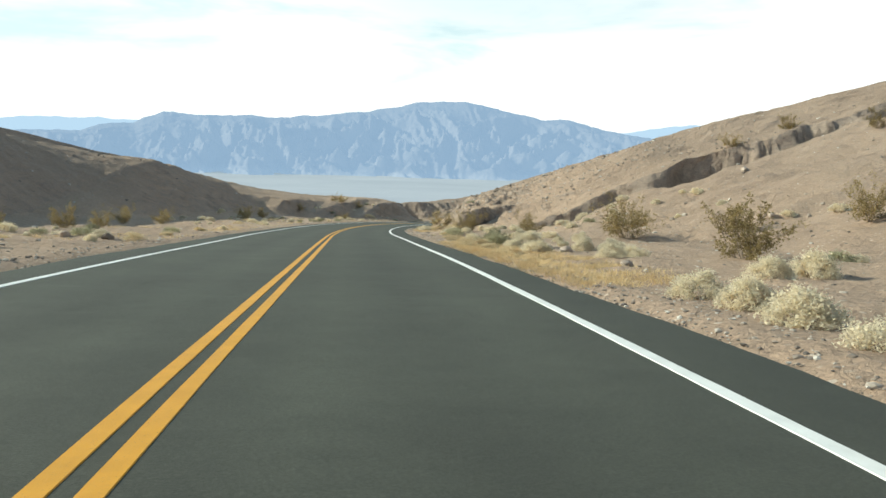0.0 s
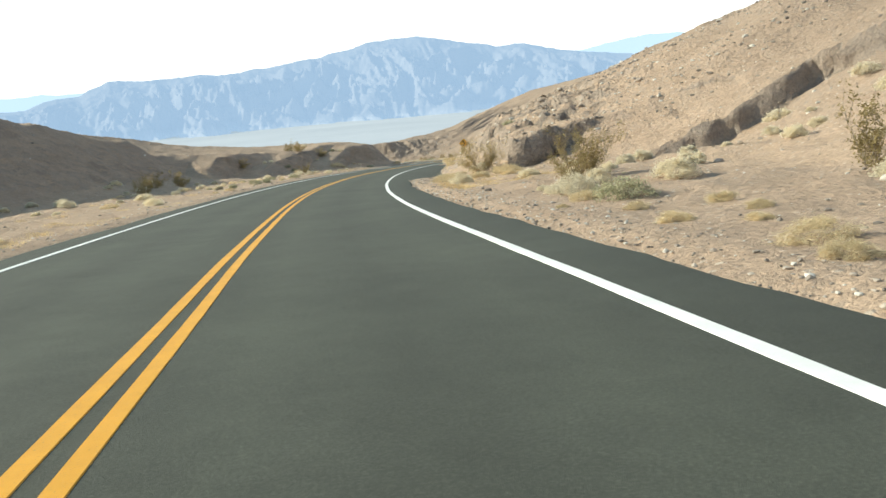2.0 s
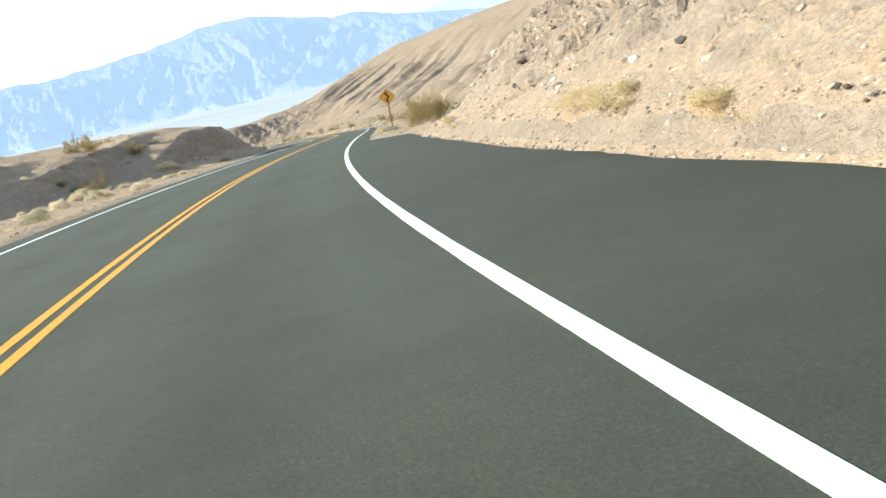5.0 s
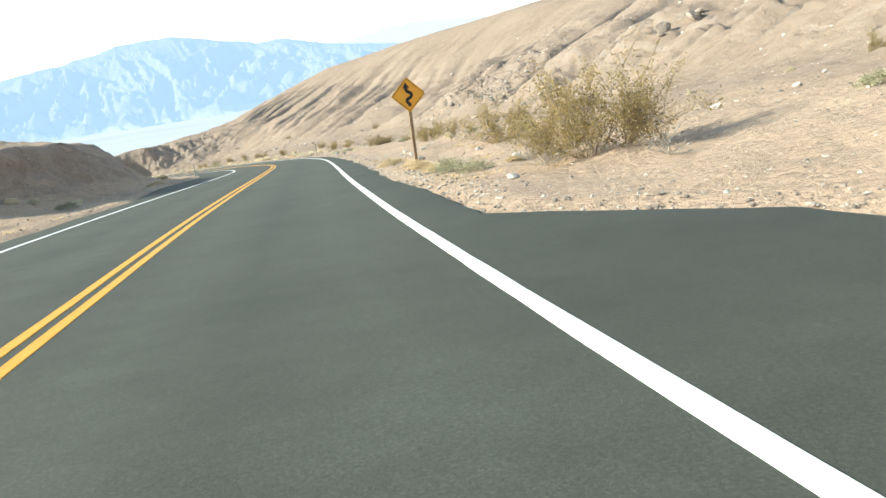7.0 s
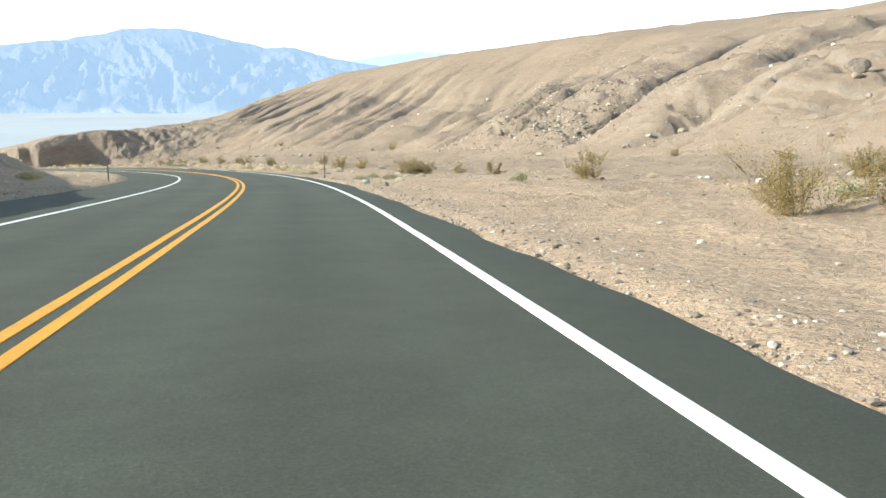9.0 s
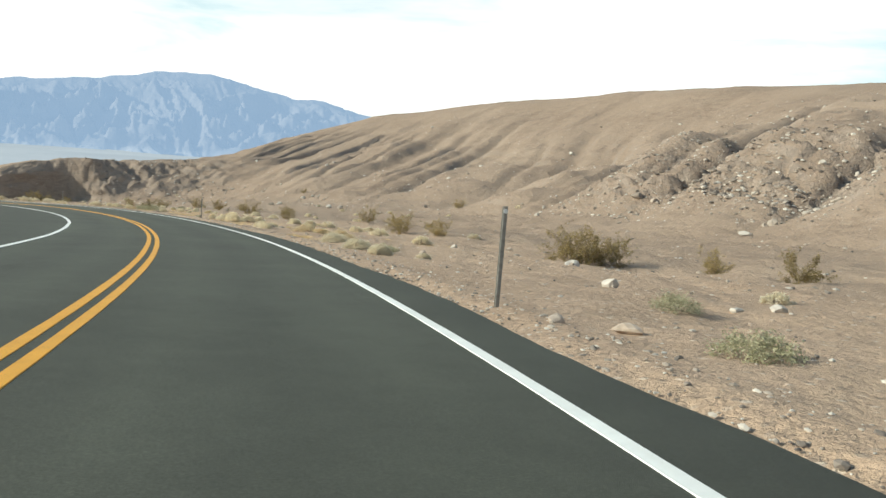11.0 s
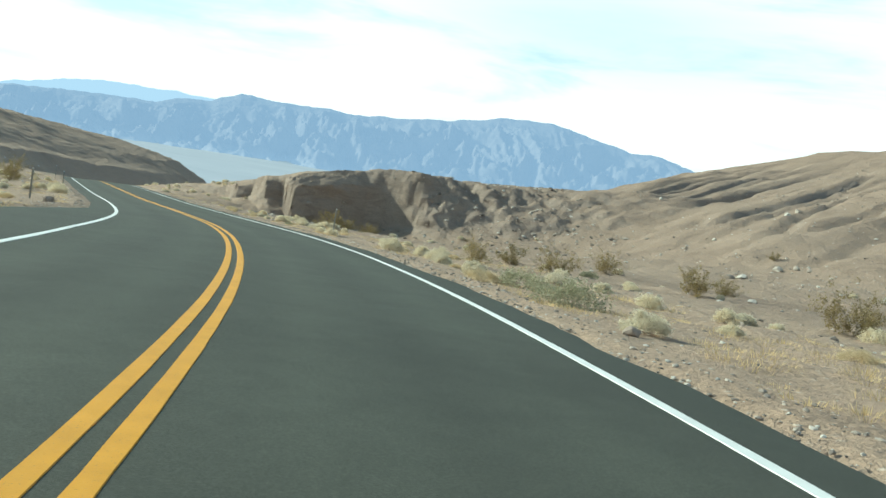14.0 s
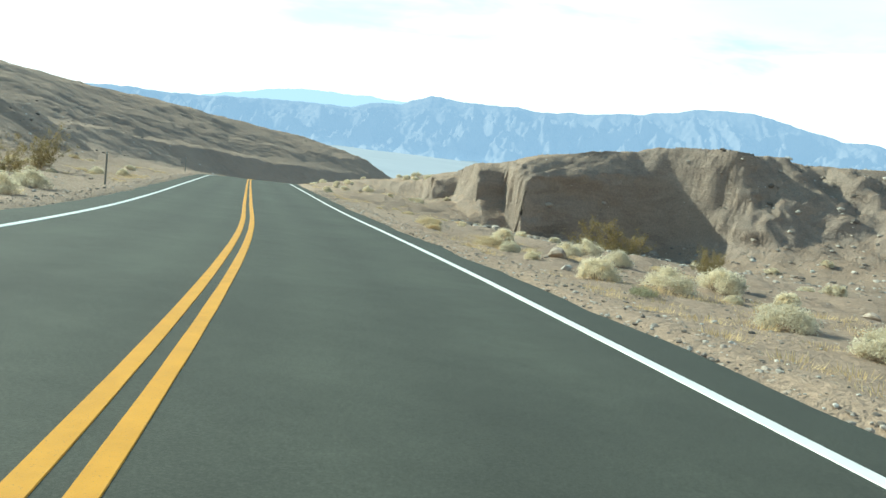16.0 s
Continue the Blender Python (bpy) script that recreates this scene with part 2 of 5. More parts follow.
def mat_hazed_distance(name, lo, hi, air_glow, amount, scale, fans=None):
    """Bare rock kilometres off, its bright haze mixed in as a glow."""
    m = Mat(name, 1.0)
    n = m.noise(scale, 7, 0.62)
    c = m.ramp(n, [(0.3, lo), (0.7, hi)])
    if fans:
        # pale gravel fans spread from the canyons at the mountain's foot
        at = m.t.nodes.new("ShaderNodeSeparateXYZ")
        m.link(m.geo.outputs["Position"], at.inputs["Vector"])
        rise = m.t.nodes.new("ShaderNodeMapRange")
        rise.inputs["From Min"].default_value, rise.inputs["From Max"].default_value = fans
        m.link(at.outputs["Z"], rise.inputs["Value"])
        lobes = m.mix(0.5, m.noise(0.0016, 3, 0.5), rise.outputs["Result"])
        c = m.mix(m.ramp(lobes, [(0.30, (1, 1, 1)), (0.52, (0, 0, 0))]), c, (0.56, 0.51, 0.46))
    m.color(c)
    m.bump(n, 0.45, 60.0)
    # emission stands in for haze: the surface itself glows, by amount
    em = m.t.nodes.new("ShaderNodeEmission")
    em.inputs["Color"].default_value = (*air_glow, 1)
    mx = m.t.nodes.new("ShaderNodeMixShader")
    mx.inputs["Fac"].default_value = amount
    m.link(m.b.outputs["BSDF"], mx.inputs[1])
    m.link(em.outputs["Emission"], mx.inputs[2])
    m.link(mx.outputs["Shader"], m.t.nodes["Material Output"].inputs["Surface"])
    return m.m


GROUND = mat_ground()
ASPHALT = mat_asphalt()
WHITE = mat_paint("white_road_paint", (0.80, 0.80, 0.76), 0.30)
YELLOW = mat_paint("yellow_road_paint", (0.70, 0.335, 0.028), 0.33)
STONE = mat_plain("desert_stone", (0.24, 0.19, 0.15), (0.46, 0.38, 0.31), 6.0, 0.9, 0.02, rnd=0.35)
PALE_STONE = mat_plain("pale_stone", (0.40, 0.36, 0.31), (0.58, 0.53, 0.47), 5.0, 0.9, 0.02, rnd=0.2)
TWIG = mat_plain("dry_twig", (0.22, 0.17, 0.12), (0.38, 0.31, 0.23), 20.0)
DEAD_WOOD = mat_plain("bleached_dead_wood", (0.20, 0.17, 0.14), (0.42, 0.38, 0.33), 14.0, 0.85, 0.002)
CREO_LEAF = mat_leaf("creosote_leaf", (0.23, 0.175, 0.075), (0.43, 0.335, 0.16), 0.2, 0.42)
PALE_LEAF = mat_leaf("pale_scrub_leaf", (0.66, 0.585, 0.43), (0.84, 0.765, 0.60), 0.10, 0.45)
SAGE_LEAF = mat_leaf("sage_leaf", (0.26, 0.25, 0.15), (0.46, 0.44, 0.31), 0.2, 0.35)
GOLD_LEAF = mat_leaf("golden_scrub_leaf", (0.57, 0.455, 0.27), (0.78, 0.655, 0.44), 0.12, 0.4)
GRASS = mat_leaf("dry_grass_blade", (0.60, 0.43, 0.215), (0.82, 0.63, 0.365), 0.1, 0.4)
STEEL = mat_plain("weathered_steel", (0.20, 0.19, 0.175), (0.34, 0.33, 0.30), 12.0, 0.6, 0.001, 0.35)
RUST_POST = mat_plain("weathered_wood_post", (0.20, 0.13, 0.075), (0.34, 0.23, 0.14), 9.0, 0.85, 0.004)
SIGN_YELLOW = mat_plain("sign_yellow_sheeting", (0.72, 0.335, 0.04), (0.80, 0.40, 0.055), 4.0, 0.45)
SIGN_BLACK = mat_plain("sign_black_print", (0.018, 0.017, 0.016), (0.03, 0.028, 0.026), 8.0, 0.5)
REFLECTOR = mat_plain("white_reflector", (0.68, 0.68, 0.66), (0.78, 0.78, 0.76), 30.0, 0.3)
# these far surfaces emit their own haze, the ridge most strongly
AIR_GLOW = (0.33, 0.475, 0.715)
MOUNTAIN = mat_hazed_distance("haze_lit_mountain_rock", (0.25, 0.225, 0.21), (0.37, 0.33, 0.30), AIR_GLOW, 0.735, 0.006, (-165.0, -75.0))
RIDGE = mat_hazed_distance("haze_lit_ridge_rock", (0.15, 0.14, 0.14), (0.25, 0.23, 0.21), (0.53, 0.70, 0.94), 0.88, 0.004)
PLAIN = mat_hazed_distance("haze_lit_valley_floor", (0.36, 0.32, 0.28), (0.55, 0.50, 0.45), (0.42, 0.52, 0.66), 0.62, 0.002)

# ---- the road's line ----
ROAD_X = (0.3970153, 0.008535856, -2.565371, 0.2915776, 5.282513, -1.424512, -0.9474455, 0.1971133, -15.68192, -0.458054, 16.93063, 0.0528499)
ROAD_Y = (-0.3237214, 0.09615632, 1.54857, -0.310661, -1.977318, 0.02500365, -0.8128585, 0.09417774, 2.251079, 0.006689949, 98.57499, 134.1405)
ROAD_Z = (-0.1574465, 0.1879475, 0.8565865, -0.9192317, -1.592892, 1.307934, 0.9953214, -0.2353452, 0.1440601, -0.4779622, -8.714149, -12.50345)
ROAD_END = 270.0
# small corrections along the road: to its right, and upwards
SHIFT_AT = (0, 12, 24, 36, 48, 60, 75, 90, 110, 130, 150, 165, 180, 195, 210, 225, 240, 255, 270, 290, 310, 340)
SHIFT = (-0.142, -0.078, -0.01, 0.074, 0.089, 0.12, 0.181, 0.209, 0.179, 0.041, -0.071, -0.097, -0.093, -0.112, -0.076, 0.001, 0.063, 0.053, -0.023, -0.171, -0.265, -0.323)
LIFT_AT = (0, 20, 40, 60, 80, 100, 120, 140, 160, 180, 200, 220, 240, 260, 280, 310, 340)
LIFT = (-0.207, -0.065, 0.055, 0.056, 0.067, 0.093, 0.113, 0.117, 0.106, 0.082, 0.058, 0.01, -0.021, 0.004, 0.065, 0.049, 0.012)


def make_line():
    """Stations one metre apart: distance along, x, y, z, heading."""
    s = np.arange(0, ROAD_END, 1.0)
    u = s / 100 - 1.35
    x, y, z = (np.polyval(p, u) for p in (ROAD_X, ROAD_Y, ROAD_Z))
    th = np.unwrap(np.arctan2(-np.gradient(x), np.gradient(y)))
    rows = [(a, b, c, d, e) for a, b, c, d, e in zip(s, x, y, z, th)]
    _, x1, y1, z1, t1 = rows[-1]
    drop = (z[-1] - z[-9]) / 8
    for i in range(1, 261):
        t = t1 + radians(4) * min(i / 25, 1) - radians(26) * min(max((i - 75) / 90, 0), 1)
        slope = drop + 0.026 * min(i / 40, 1) - 0.045 * min(max((i - 72) / 30, 0), 1)
        x1, y1, z1 = x1 - math.sin(t), y1 + math.cos(t), z1 + slope
        rows.append((s[-1] + i, x1, y1, z1, t))
    _, x0, y0, z0, t0 = rows[0]
    rise = (z[8] - z[0]) / 8
    rows = [(-i, x0 + i * math.sin(t0), y0 - i * math.cos(t0), z0 - i * rise, t0) for i in range(140, 0, -1)] + rows
    rows = np.array(rows)
    side = np.interp(rows[:, 0], SHIFT_AT, SHIFT)
    rows[:, 1] += np.cos(rows[:, 4]) * side
    rows[:, 2] += np.sin(rows[:, 4]) * side
    rows[:, 3] += np.interp(rows[:, 0], LIFT_AT, LIFT)
    return rows


LINE = make_line()


def on_road(s, d, dz=0.0):
    """World places from distance along the road, distance to its right and height over it."""
    x, y, z, t = (np.interp(s, LINE[:, 0], LINE[:, k]) for k in (1, 2, 3, 4))
    return x + np.cos(t) * d, y + np.sin(t) * d, z + dz


# ---- noise on arrays ----
LATTICE = np.random.RandomState(7).rand(256, 256)


def smooth_noise(x, y):
    xi, yi = np.floor(x).astype(int), np.floor(y).astype(int)
    u, v = x - xi, y - yi
    u, v = u * u * (3 - 2 * u), v * v * (3 - 2 * v)
    g = lambda a, b: LATTICE[a % 256, b % 256]
    return (g(xi, yi) * (1 - u) + g(xi + 1, yi) * u) * (1 - v) + (g(xi, yi + 1) * (1 - u) + g(xi + 1, yi + 1) * u) * v - 0.5


def fbm(x, y, octaves=4, gain=0.5):
    out, a = 0.0, 1.0
    for k in range(octaves):
        out = out + a * smooth_noise(x * 2 ** k + 17.3 * k, y * 2 ** k + 5.7 * k)
        a *= gain
    return out


def blocks(x, y, w, h):
    """Steps of a broken rock face: a level for each block of about w by h, with short ramps between."""
    x, y = x / w, y / h
    xi, yi = np.floor(x), np.floor(y)
    u, v = np.clip((x - xi - 0.82) / 0.18, 0, 1), np.clip((y - yi - 0.80) / 0.20, 0, 1)
    g = lambda a, b: LATTICE[(a.astype(int) * 7 + 11) % 256, (b.astype(int) * 13 + 5) % 256] - 0.5
    return (g(xi, yi) * (1 - u) + g(xi + 1, yi) * u) * (1 - v) + (g(xi, yi + 1) * (1 - u) + g(xi + 1, yi + 1) * u) * v


def ridged(x, y, octaves=4, gain=0.55):
    out, a = 0.0, 1.0
    for k in range(octaves):
        out = out + a * (1 - np.abs(smooth_noise(x * 2 ** k + 3.1 * k, y * 2 ** k + 9.2 * k)) * 4)
        a *= gain
    return out


# ---- the shape of the land: cross sections to both sides of the road ----
RIGHT = [
    (-60, [(6, .05), (14, .3), (18, 1), (30, 5.5), (60, 17), (100, 28), (180, 38)]),
    (30, [(6, .05), (14, .3), (18, 1), (30, 5.5), (60, 17), (100, 28), (180, 38)]),
    (46, [(6, .1), (11, .3), (15, 1.2), (20, 3), (30, 6.5), (60, 17.5), (180, 38)]),
    (56, [(6, .1), (9, .3), (12, .5), (14, .9), (16, 1.6), (21, 3.7), (30, 7), (60, 17.5), (180, 38)]),
    (61, [(6, .05), (9, .3), (11, .5), (13, 1.3), (16, 2.6), (21, 4.4), (30, 7.3), (60, 17.8), (180, 38)]),
    (62.9, [(6, .05), (8.4, .35), (10.4, .55), (11.2, 1.2), (12.6, 2.0), (16, 3.1), (21, 4.8), (30, 7.4), (60, 17.9), (180, 38)]),
    (63.4, [(6, .05), (7.9, .4), (8.2, .55), (8.5, 1.55), (10, 1.75), (12, 2.1), (16, 3.3), (21, 4.9), (30, 7.5), (60, 18), (180, 38)]),
    (72, [(6.2, .02), (7, .5), (9.5, 2.3), (14, 4.0), (30, 9.2), (60, 18), (180, 38)]),
    (98, [(6.3, .02), (7.5, .8), (10, 2.9), (15, 4.6), (30, 9.5), (60, 18), (180, 38)]),
    (108, [(6.3, .02), (10, .5), (16, 1.5), (30, 7), (60, 17), (180, 36)]),
    (118, [(6, .05), (12, .3), (22, 1), (35, 5), (60, 14), (100, 24), (180, 34)]),
    (150, [(6, .05), (10, .4), (24, .5), (30, 1.4), (52, 8.7), (80, 18), (110, 26), (180, 35)]),
    (195, [(6, .0), (10, -.15), (16, -.45), (24, -.4), (32, .7), (52, 8.3), (80, 16), (110, 23), (180, 31)]),
    (237, [(6, .0), (16, -.3), (29, -.6), (37, 1), (52, 8.6), (80, 15), (101, 20), (180, 29)]),
    (256, [(6, .0), (16, -.3), (30, -.7), (48, .8), (70, 5.9), (89, 13.5), (110, 21.2), (180, 30)]),
    (280, [(6, .0), (14, -.3), (28, -.6), (42, .6), (50, 3), (63, 6), (75, 8.5), (110, 22.2), (180, 30)]),
    (300, [(6, .0), (14, -.5), (28, -1.5), (40, -.6), (47, 2), (54, 5), (68, 9.0), (110, 21.4), (180, 28)]),
    (322, [(6, .0), (10, -.3), (14, -.8), (18, -1.4), (24, -1.9), (32, -1.9), (37, -.6), (42, 1.2), (48, 3.4), (54, 5.2), (68, 9.0), (100, 18.6), (180, 26)]),
    (327, [(6, .1), (9, .3), (12, .1), (14.4, .4), (15.6, 1.4), (18, 1.6), (24, 2), (32, 2), (42, 3), (54, 5.4), (68, 9.0), (100, 18.6), (180, 26)]),
    (335, [(6, .2), (9, .5), (12, .2), (13.6, .2), (16, 1.2), (20, 2), (33, 2.6), (60, 5.2), (75, 8), (90, 12.3), (110, 17), (180, 24)]),
    (352, [(6, .2), (9, 1.2), (13, 1.6), (20, 2.2), (33, 3.0), (60, 5.0), (75, 7.6), (90, 12.3), (110, 17), (180, 23)]),
    (380, [(6, .1), (10, .8), (16, 1.0), (25, .6), (60, 1), (110, 6), (180, 8)]),
    (530, [(6, .1), (12, .3), (25, -1), (60, -8), (180, -15)]),
]
# the flat-topped terrace above the cliff, and the line of the cliff's foot
TERRACE = [
    (322, [(6, .1), (8.6, .7), (12.5, 2.0), (15.3, 3.3), (17.4, 3.5), (18.2, 4.3), (20, 4.8), (23, 5.6), (27, 6.0), (30, 5.9), (34, 5.7), (38, 5.5), (43, 6.0), (52, 6.6), (62, 7.4), (72, 10), (80, 12.8), (110, 20.2), (180, 26)]),
    (327, [(6, .2), (8.6, .8), (12.6, 1.6), (13.2, 2.8), (15.3, 3.5), (18, 3.7), (20, 4.6), (27, 5.6), (46, 6.2), (62, 6.9), (72, 9.8), (80, 12.6), (110, 20), (180, 26)]),
    (335, [(6, .3), (8.4, 1.2), (12, 1.5), (15, 2.0), (18, 3.2), (27, 4.9), (40, 5.5), (50, 6.0), (62, 7.0), (72, 9.8), (80, 12.5), (110, 19.6), (180, 25)]),
    (352, [(6, .2), (9, 1.2), (13, 1.6), (20, 2.2), (33, 3.0), (60, 5.0), (75, 7.6), (90, 12.3), (110, 17), (180, 23)]),
    (380, [(6, .1), (10, .8), (16, 1.0), (25, .6), (60, 1), (110, 6), (180, 8)]),
    (530, [(6, .1), (12, .3), (25, -1), (60, -8), (180, -15)]),
]
CLIFF_D = (8, 11, 13, 13.4, 15.2, 15.5, 17.2, 17.6, 20, 26, 27.6, 29.2, 31, 33, 36, 40, 46, 54, 62, 80)
CLIFF_S = (350, 340, 335, 330.5, 330, 325.4, 325, 321.0, 321.4, 321.4, 320.7, 318.9, 316.4, 314.6, 312.5, 310, 306, 302, 298, 292)
LEFT = [
    (-60, [(7, .1), (14, .0), (20, .2), (23.5, .7), (31, 7.4), (42, 8.6), (90, 16), (140, 22)]),
    (60, [(7, .1), (14, .0), (18, .2), (21, .7), (28.2, 7.0), (40, 8.0), (90, 15), (140, 21)]),
    (84, [(7, .1), (12, .1), (14, .3), (16, .8), (21.2, 5.4), (40, 7.1), (90, 14), (140, 20)]),
    (99, [(7, .1), (12, .1), (14, .3), (16, .9), (19.4, 4.0), (40, 7.0), (140, 20)]),
    (104, [(7, .1), (12, .1), (14.5, .3), (17.4, .9), (20, 3.1), (30, 4.4), (45, 6.8), (140, 20)]),
    (109, [(7, .1), (11.5, .1), (14.4, .4), (15.6, 2.6), (24, 3.4), (45, 7.0), (140, 20)]),
    (125, [(7, .1), (9.5, .2), (12.2, .5), (13.2, 2.6), (18, 3.2), (40, 6.0), (140, 17)]),
    (140, [(6.8, .1), (8, .3), (9.2, .8), (10.2, 3.0), (13, 3.5), (16, 3.6), (30, 4.6), (140, 12)]),
    (150, [(6.8, .1), (7.8, .3), (8.8, .9), (10, 3.4), (13, 3.9), (16, 4.1), (30, 4.4), (140, 10)]),
    (164, [(7.2, .1), (8.4, .4), (9.6, 1.3), (11.4, 3.5), (14, 4.1), (18, 4.3), (30, 4.4), (140, 6)]),
    (174, [(8, .1), (9.4, .4), (11, 1.3), (13, 3.4), (16, 4.0), (30, 4.2), (140, 4)]),
    (192, [(8.5, .1), (11, .4), (13.5, 2.0), (16, 3.4), (19, 3.8), (30, 3.6), (140, 2)]),
    (206, [(8, .1), (13, .4), (16, 1.6), (18, 3.0), (30, 2.8), (140, 4)]),
    (222, [(8, .1), (15, .2), (30, .5), (60, 3), (100, 9), (140, 16)]),
    (255, [(7, .05), (14, .1), (22, .3), (28, 1.5), (36, 6), (60, 12), (110, 24), (140, 29)]),
    (300, [(6, .1), (14, .2), (18, .5), (20, 1.0), (26, 4.5), (32, 5.2), (56, 14.4), (66, 16.5), (100, 22), (140, 28)]),
    (345, [(6, .1), (9, .2), (12, .5), (14, 1.0), (20, 4.5), (26, 5.0), (50, 14.0), (60, 16), (100, 22), (140, 28)]),
    (440, [(6, .1), (9, .2), (12, .5), (14, 1.0), (20, 4.6), (26, 5.2), (50, 13.4), (60, 14.8), (84, 17), (140, 22)]),
    (530, [(6, .1), (9, .4), (12, 1.2), (14, 2.6), (21.2, 9.0), (30, 13.5), (50, 17.2), (100, 21.5), (140, 26)]),
]


def right_edge(s):
    """The pavement's right edge, with the paved turnout."""
    return 4.35 + (1.8 + 0.8 * np.exp(-((s - 71) / 2.2) ** 2)) * np.clip((s - 69.6) / 0.7, 0, 1) * np.clip((111.5 - s) / 3.5, 0, 1) + 0.16 * fbm(s / 2.5, s * 0 + 3, 4, 0.65)


def left_edge(s):
    wide = np.clip((s - 136) / 16, 0, 1) * np.clip((268 - s) / 10, 0, 1)
    return 4.5 + 1.7 * wide + 0.16 * fbm(s / 2.5, s * 0 + 8, 4, 0.65)


def section(stations, s, d):
    st = np.array([a for a, _ in stations], float)
    grid = np.concatenate([np.arange(0, 40, 0.1), np.arange(40, 400, 1.0)])
    table = np.array([np.interp(grid, [0, 4.3] + [k[0] for k in kn], [0, 0] + [k[1] for k in kn]) for _, kn in stations])
    i = np.clip(np.searchsorted(st, s) - 1, 0, len(st) - 2)
    w = np.clip((s - st[i]) / (st[i + 1] - st[i]), 0, 1)
    j = np.clip(np.searchsorted(grid, d) - 1, 0, len(grid) - 2)
    v = np.clip((d - grid[j]) / (grid[j + 1] - grid[j]), 0, 1)
    at = lambda a, b: table[a, b]
    return (at(i, j) * (1 - v) + at(i, j + 1) * v) * (1 - w) + (at(i + 1, j) * (1 - v) + at(i + 1, j + 1) * v) * w


RILLS = np.array([-80, 60, 104, 118, 131, 147, 160, 176, 188, 203, 217, 228, 238, 253, 268.5, 279, 291, 301, 313, 330, 360, 600], float)


def land(s, d):
    """Height of the land over the road's own height at s; d to the right."""
    s, d = np.asarray(s, float), np.asarray(d, float)
    a = np.abs(d)
    off = np.clip((a - 7) / 6, 0, 1)
    side = np.where(d > 0, 0.0, 71.0)
    # buttresses and bays push the faces to and fro
    calm = np.where(d > 0, 1.0, np.where(s < 104, 0.30, np.where(s < 200, 0.22, 0.45)))
    cliff = np.clip((s - 296) / 8, 0, 1) * np.clip((352 - s) / 15, 0, 1) * (d > 0)
    crop = np.clip((s - 53) / 5, 0, 1) * np.clip((74 - s) / 6, 0, 1) * np.clip((18 - a) / 4, 0, 1) * (d > 0)
    still = (1 - 0.92 * cliff) * (1 - 0.9 * crop)
    push = off * calm * still * (2.2 * fbm(s / 7 + side, a / 30, 3) + 0.7 * fbm(s / 1.9 + side, a / 9, 2))
    along = off * calm * still * (4.2 * fbm(a / 8 + 40 + side, s / 40, 3) + 0.9 * fbm(a / 2.6 + side, s / 11, 2))
    along = along - crop * (0.62 * np.clip(a - 8.4, 0, 2.3) - 0.9 * smooth_noise(a / 0.9, a * 0 + 61))
    z = np.where(d > 0, section(RIGHT, s + along, np.maximum(a + push, 0.1)), section(LEFT, s + along, np.maximum(a + push, 0.1)))
    # the cliff: a massive shaded wall that breaks into leaning ribs and talus further from the road
    broken = np.clip((a - 26.5) / 4.0, 0, 1)
    rib = broken * (3.2 * np.abs(smooth_noise(a / 2.0 + s / 5 + 3, s / 5)) + 0.5 * fbm(a / 0.9 + s / 4, s / 1.5, 3) + 1.1 * smooth_noise(a / 5.5, s * 0 + 4))
    wall = s - np.interp(a, CLIFF_D, CLIFF_S) - 0.35 * fbm(a / 3.4, s / 2.2 + 5, 2) + rib
    rise = np.interp(a, [16, 24.5, 27.5, 31, 36, 45, 60], [0.8, 0.9, 2.2, 3.8, 6.5, 8.5, 10.0]) * (1 + 0.4 * broken * fbm(a / 2.4, a * 0 + 12, 2))
    # the massive wall stands steep and then leans back under its rim
    lift = np.clip(wall / rise, 0, 1) * broken + np.interp(wall, [0, 0.75, 1.1, 2.6], [0, 0.72, 0.78, 1.0]) * (1 - broken)
    lift = lift + broken * 0.16 * smooth_noise(a / 1.6 + 30, s / 0.8) * np.sin(lift * math.pi)
    talus = np.exp(np.clip(wall, -40, 0) / 3.0) * (0.25 + 1.5 * broken * np.clip((46 - a) / 8, 0, 1)) * np.clip((a - 11) / 4, 0, 1)
    top = section(TERRACE, s, np.maximum(a, 0.1))
    z = np.where((d > 0) & (s > 296) & (s < 420), np.maximum(z, z + talus * cliff * (1 - lift) + (top - z) * lift), z)
    # rounded spurs with sharp gullies between them, running aslant down the slopes
    hill = np.clip((z - 0.5) / 4.5, 0, 1)
    wide = np.where(d > 0, np.clip((s - 105) / 25, 0.10, 1), 0.10)
    aslant = s - 0.28 * (a - 45) + 1.6 * fbm(a / 17 + side, s / 33, 3)
    k = np.clip(np.searchsorted(RILLS, aslant) - 1, 0, len(RILLS) - 2)
    gap = RILLS[k + 1] - RILLS[k]
    u = np.clip((aslant - RILLS[k]) / gap, 0, 1)
    depth = np.clip((s - 150) / 70, 0.35, 1) * np.clip((275 - s) / 50, 0.6, 1) * (0.19 + 0.16 * smooth_noise(aslant / 11, a / 30 + 9))
    spur = depth * gap * (np.sin(math.pi * u ** 0.85) ** 0.75 - 0.7) + np.abs(smooth_noise(aslant / 3.0 + 50 + side, a / 40)) * 1.5 - 0.3 + 0.22 * fbm(s / 6, a / 9 + 40, 3) + 0.2 * fbm(s / 2.3 + 9, a / 2.6, 3, 0.6) - 0.75 * np.clip(1 - 8 * np.abs(smooth_noise(aslant / 4.4 + 20, a / 34)), 0, 1)
    z = z + hill * wide * spur * np.clip((100 - a) / 30, 0.05, 1) * (1 - 0.9 * cliff * np.clip((66 - a) / 14, 0, 1)) * (1 - 0.8 * crop)
    # broken scarps of harder gravel along the spurs
    layer = fbm(aslant / 15 + 8, a / 8 + 4, 4, 0.6)
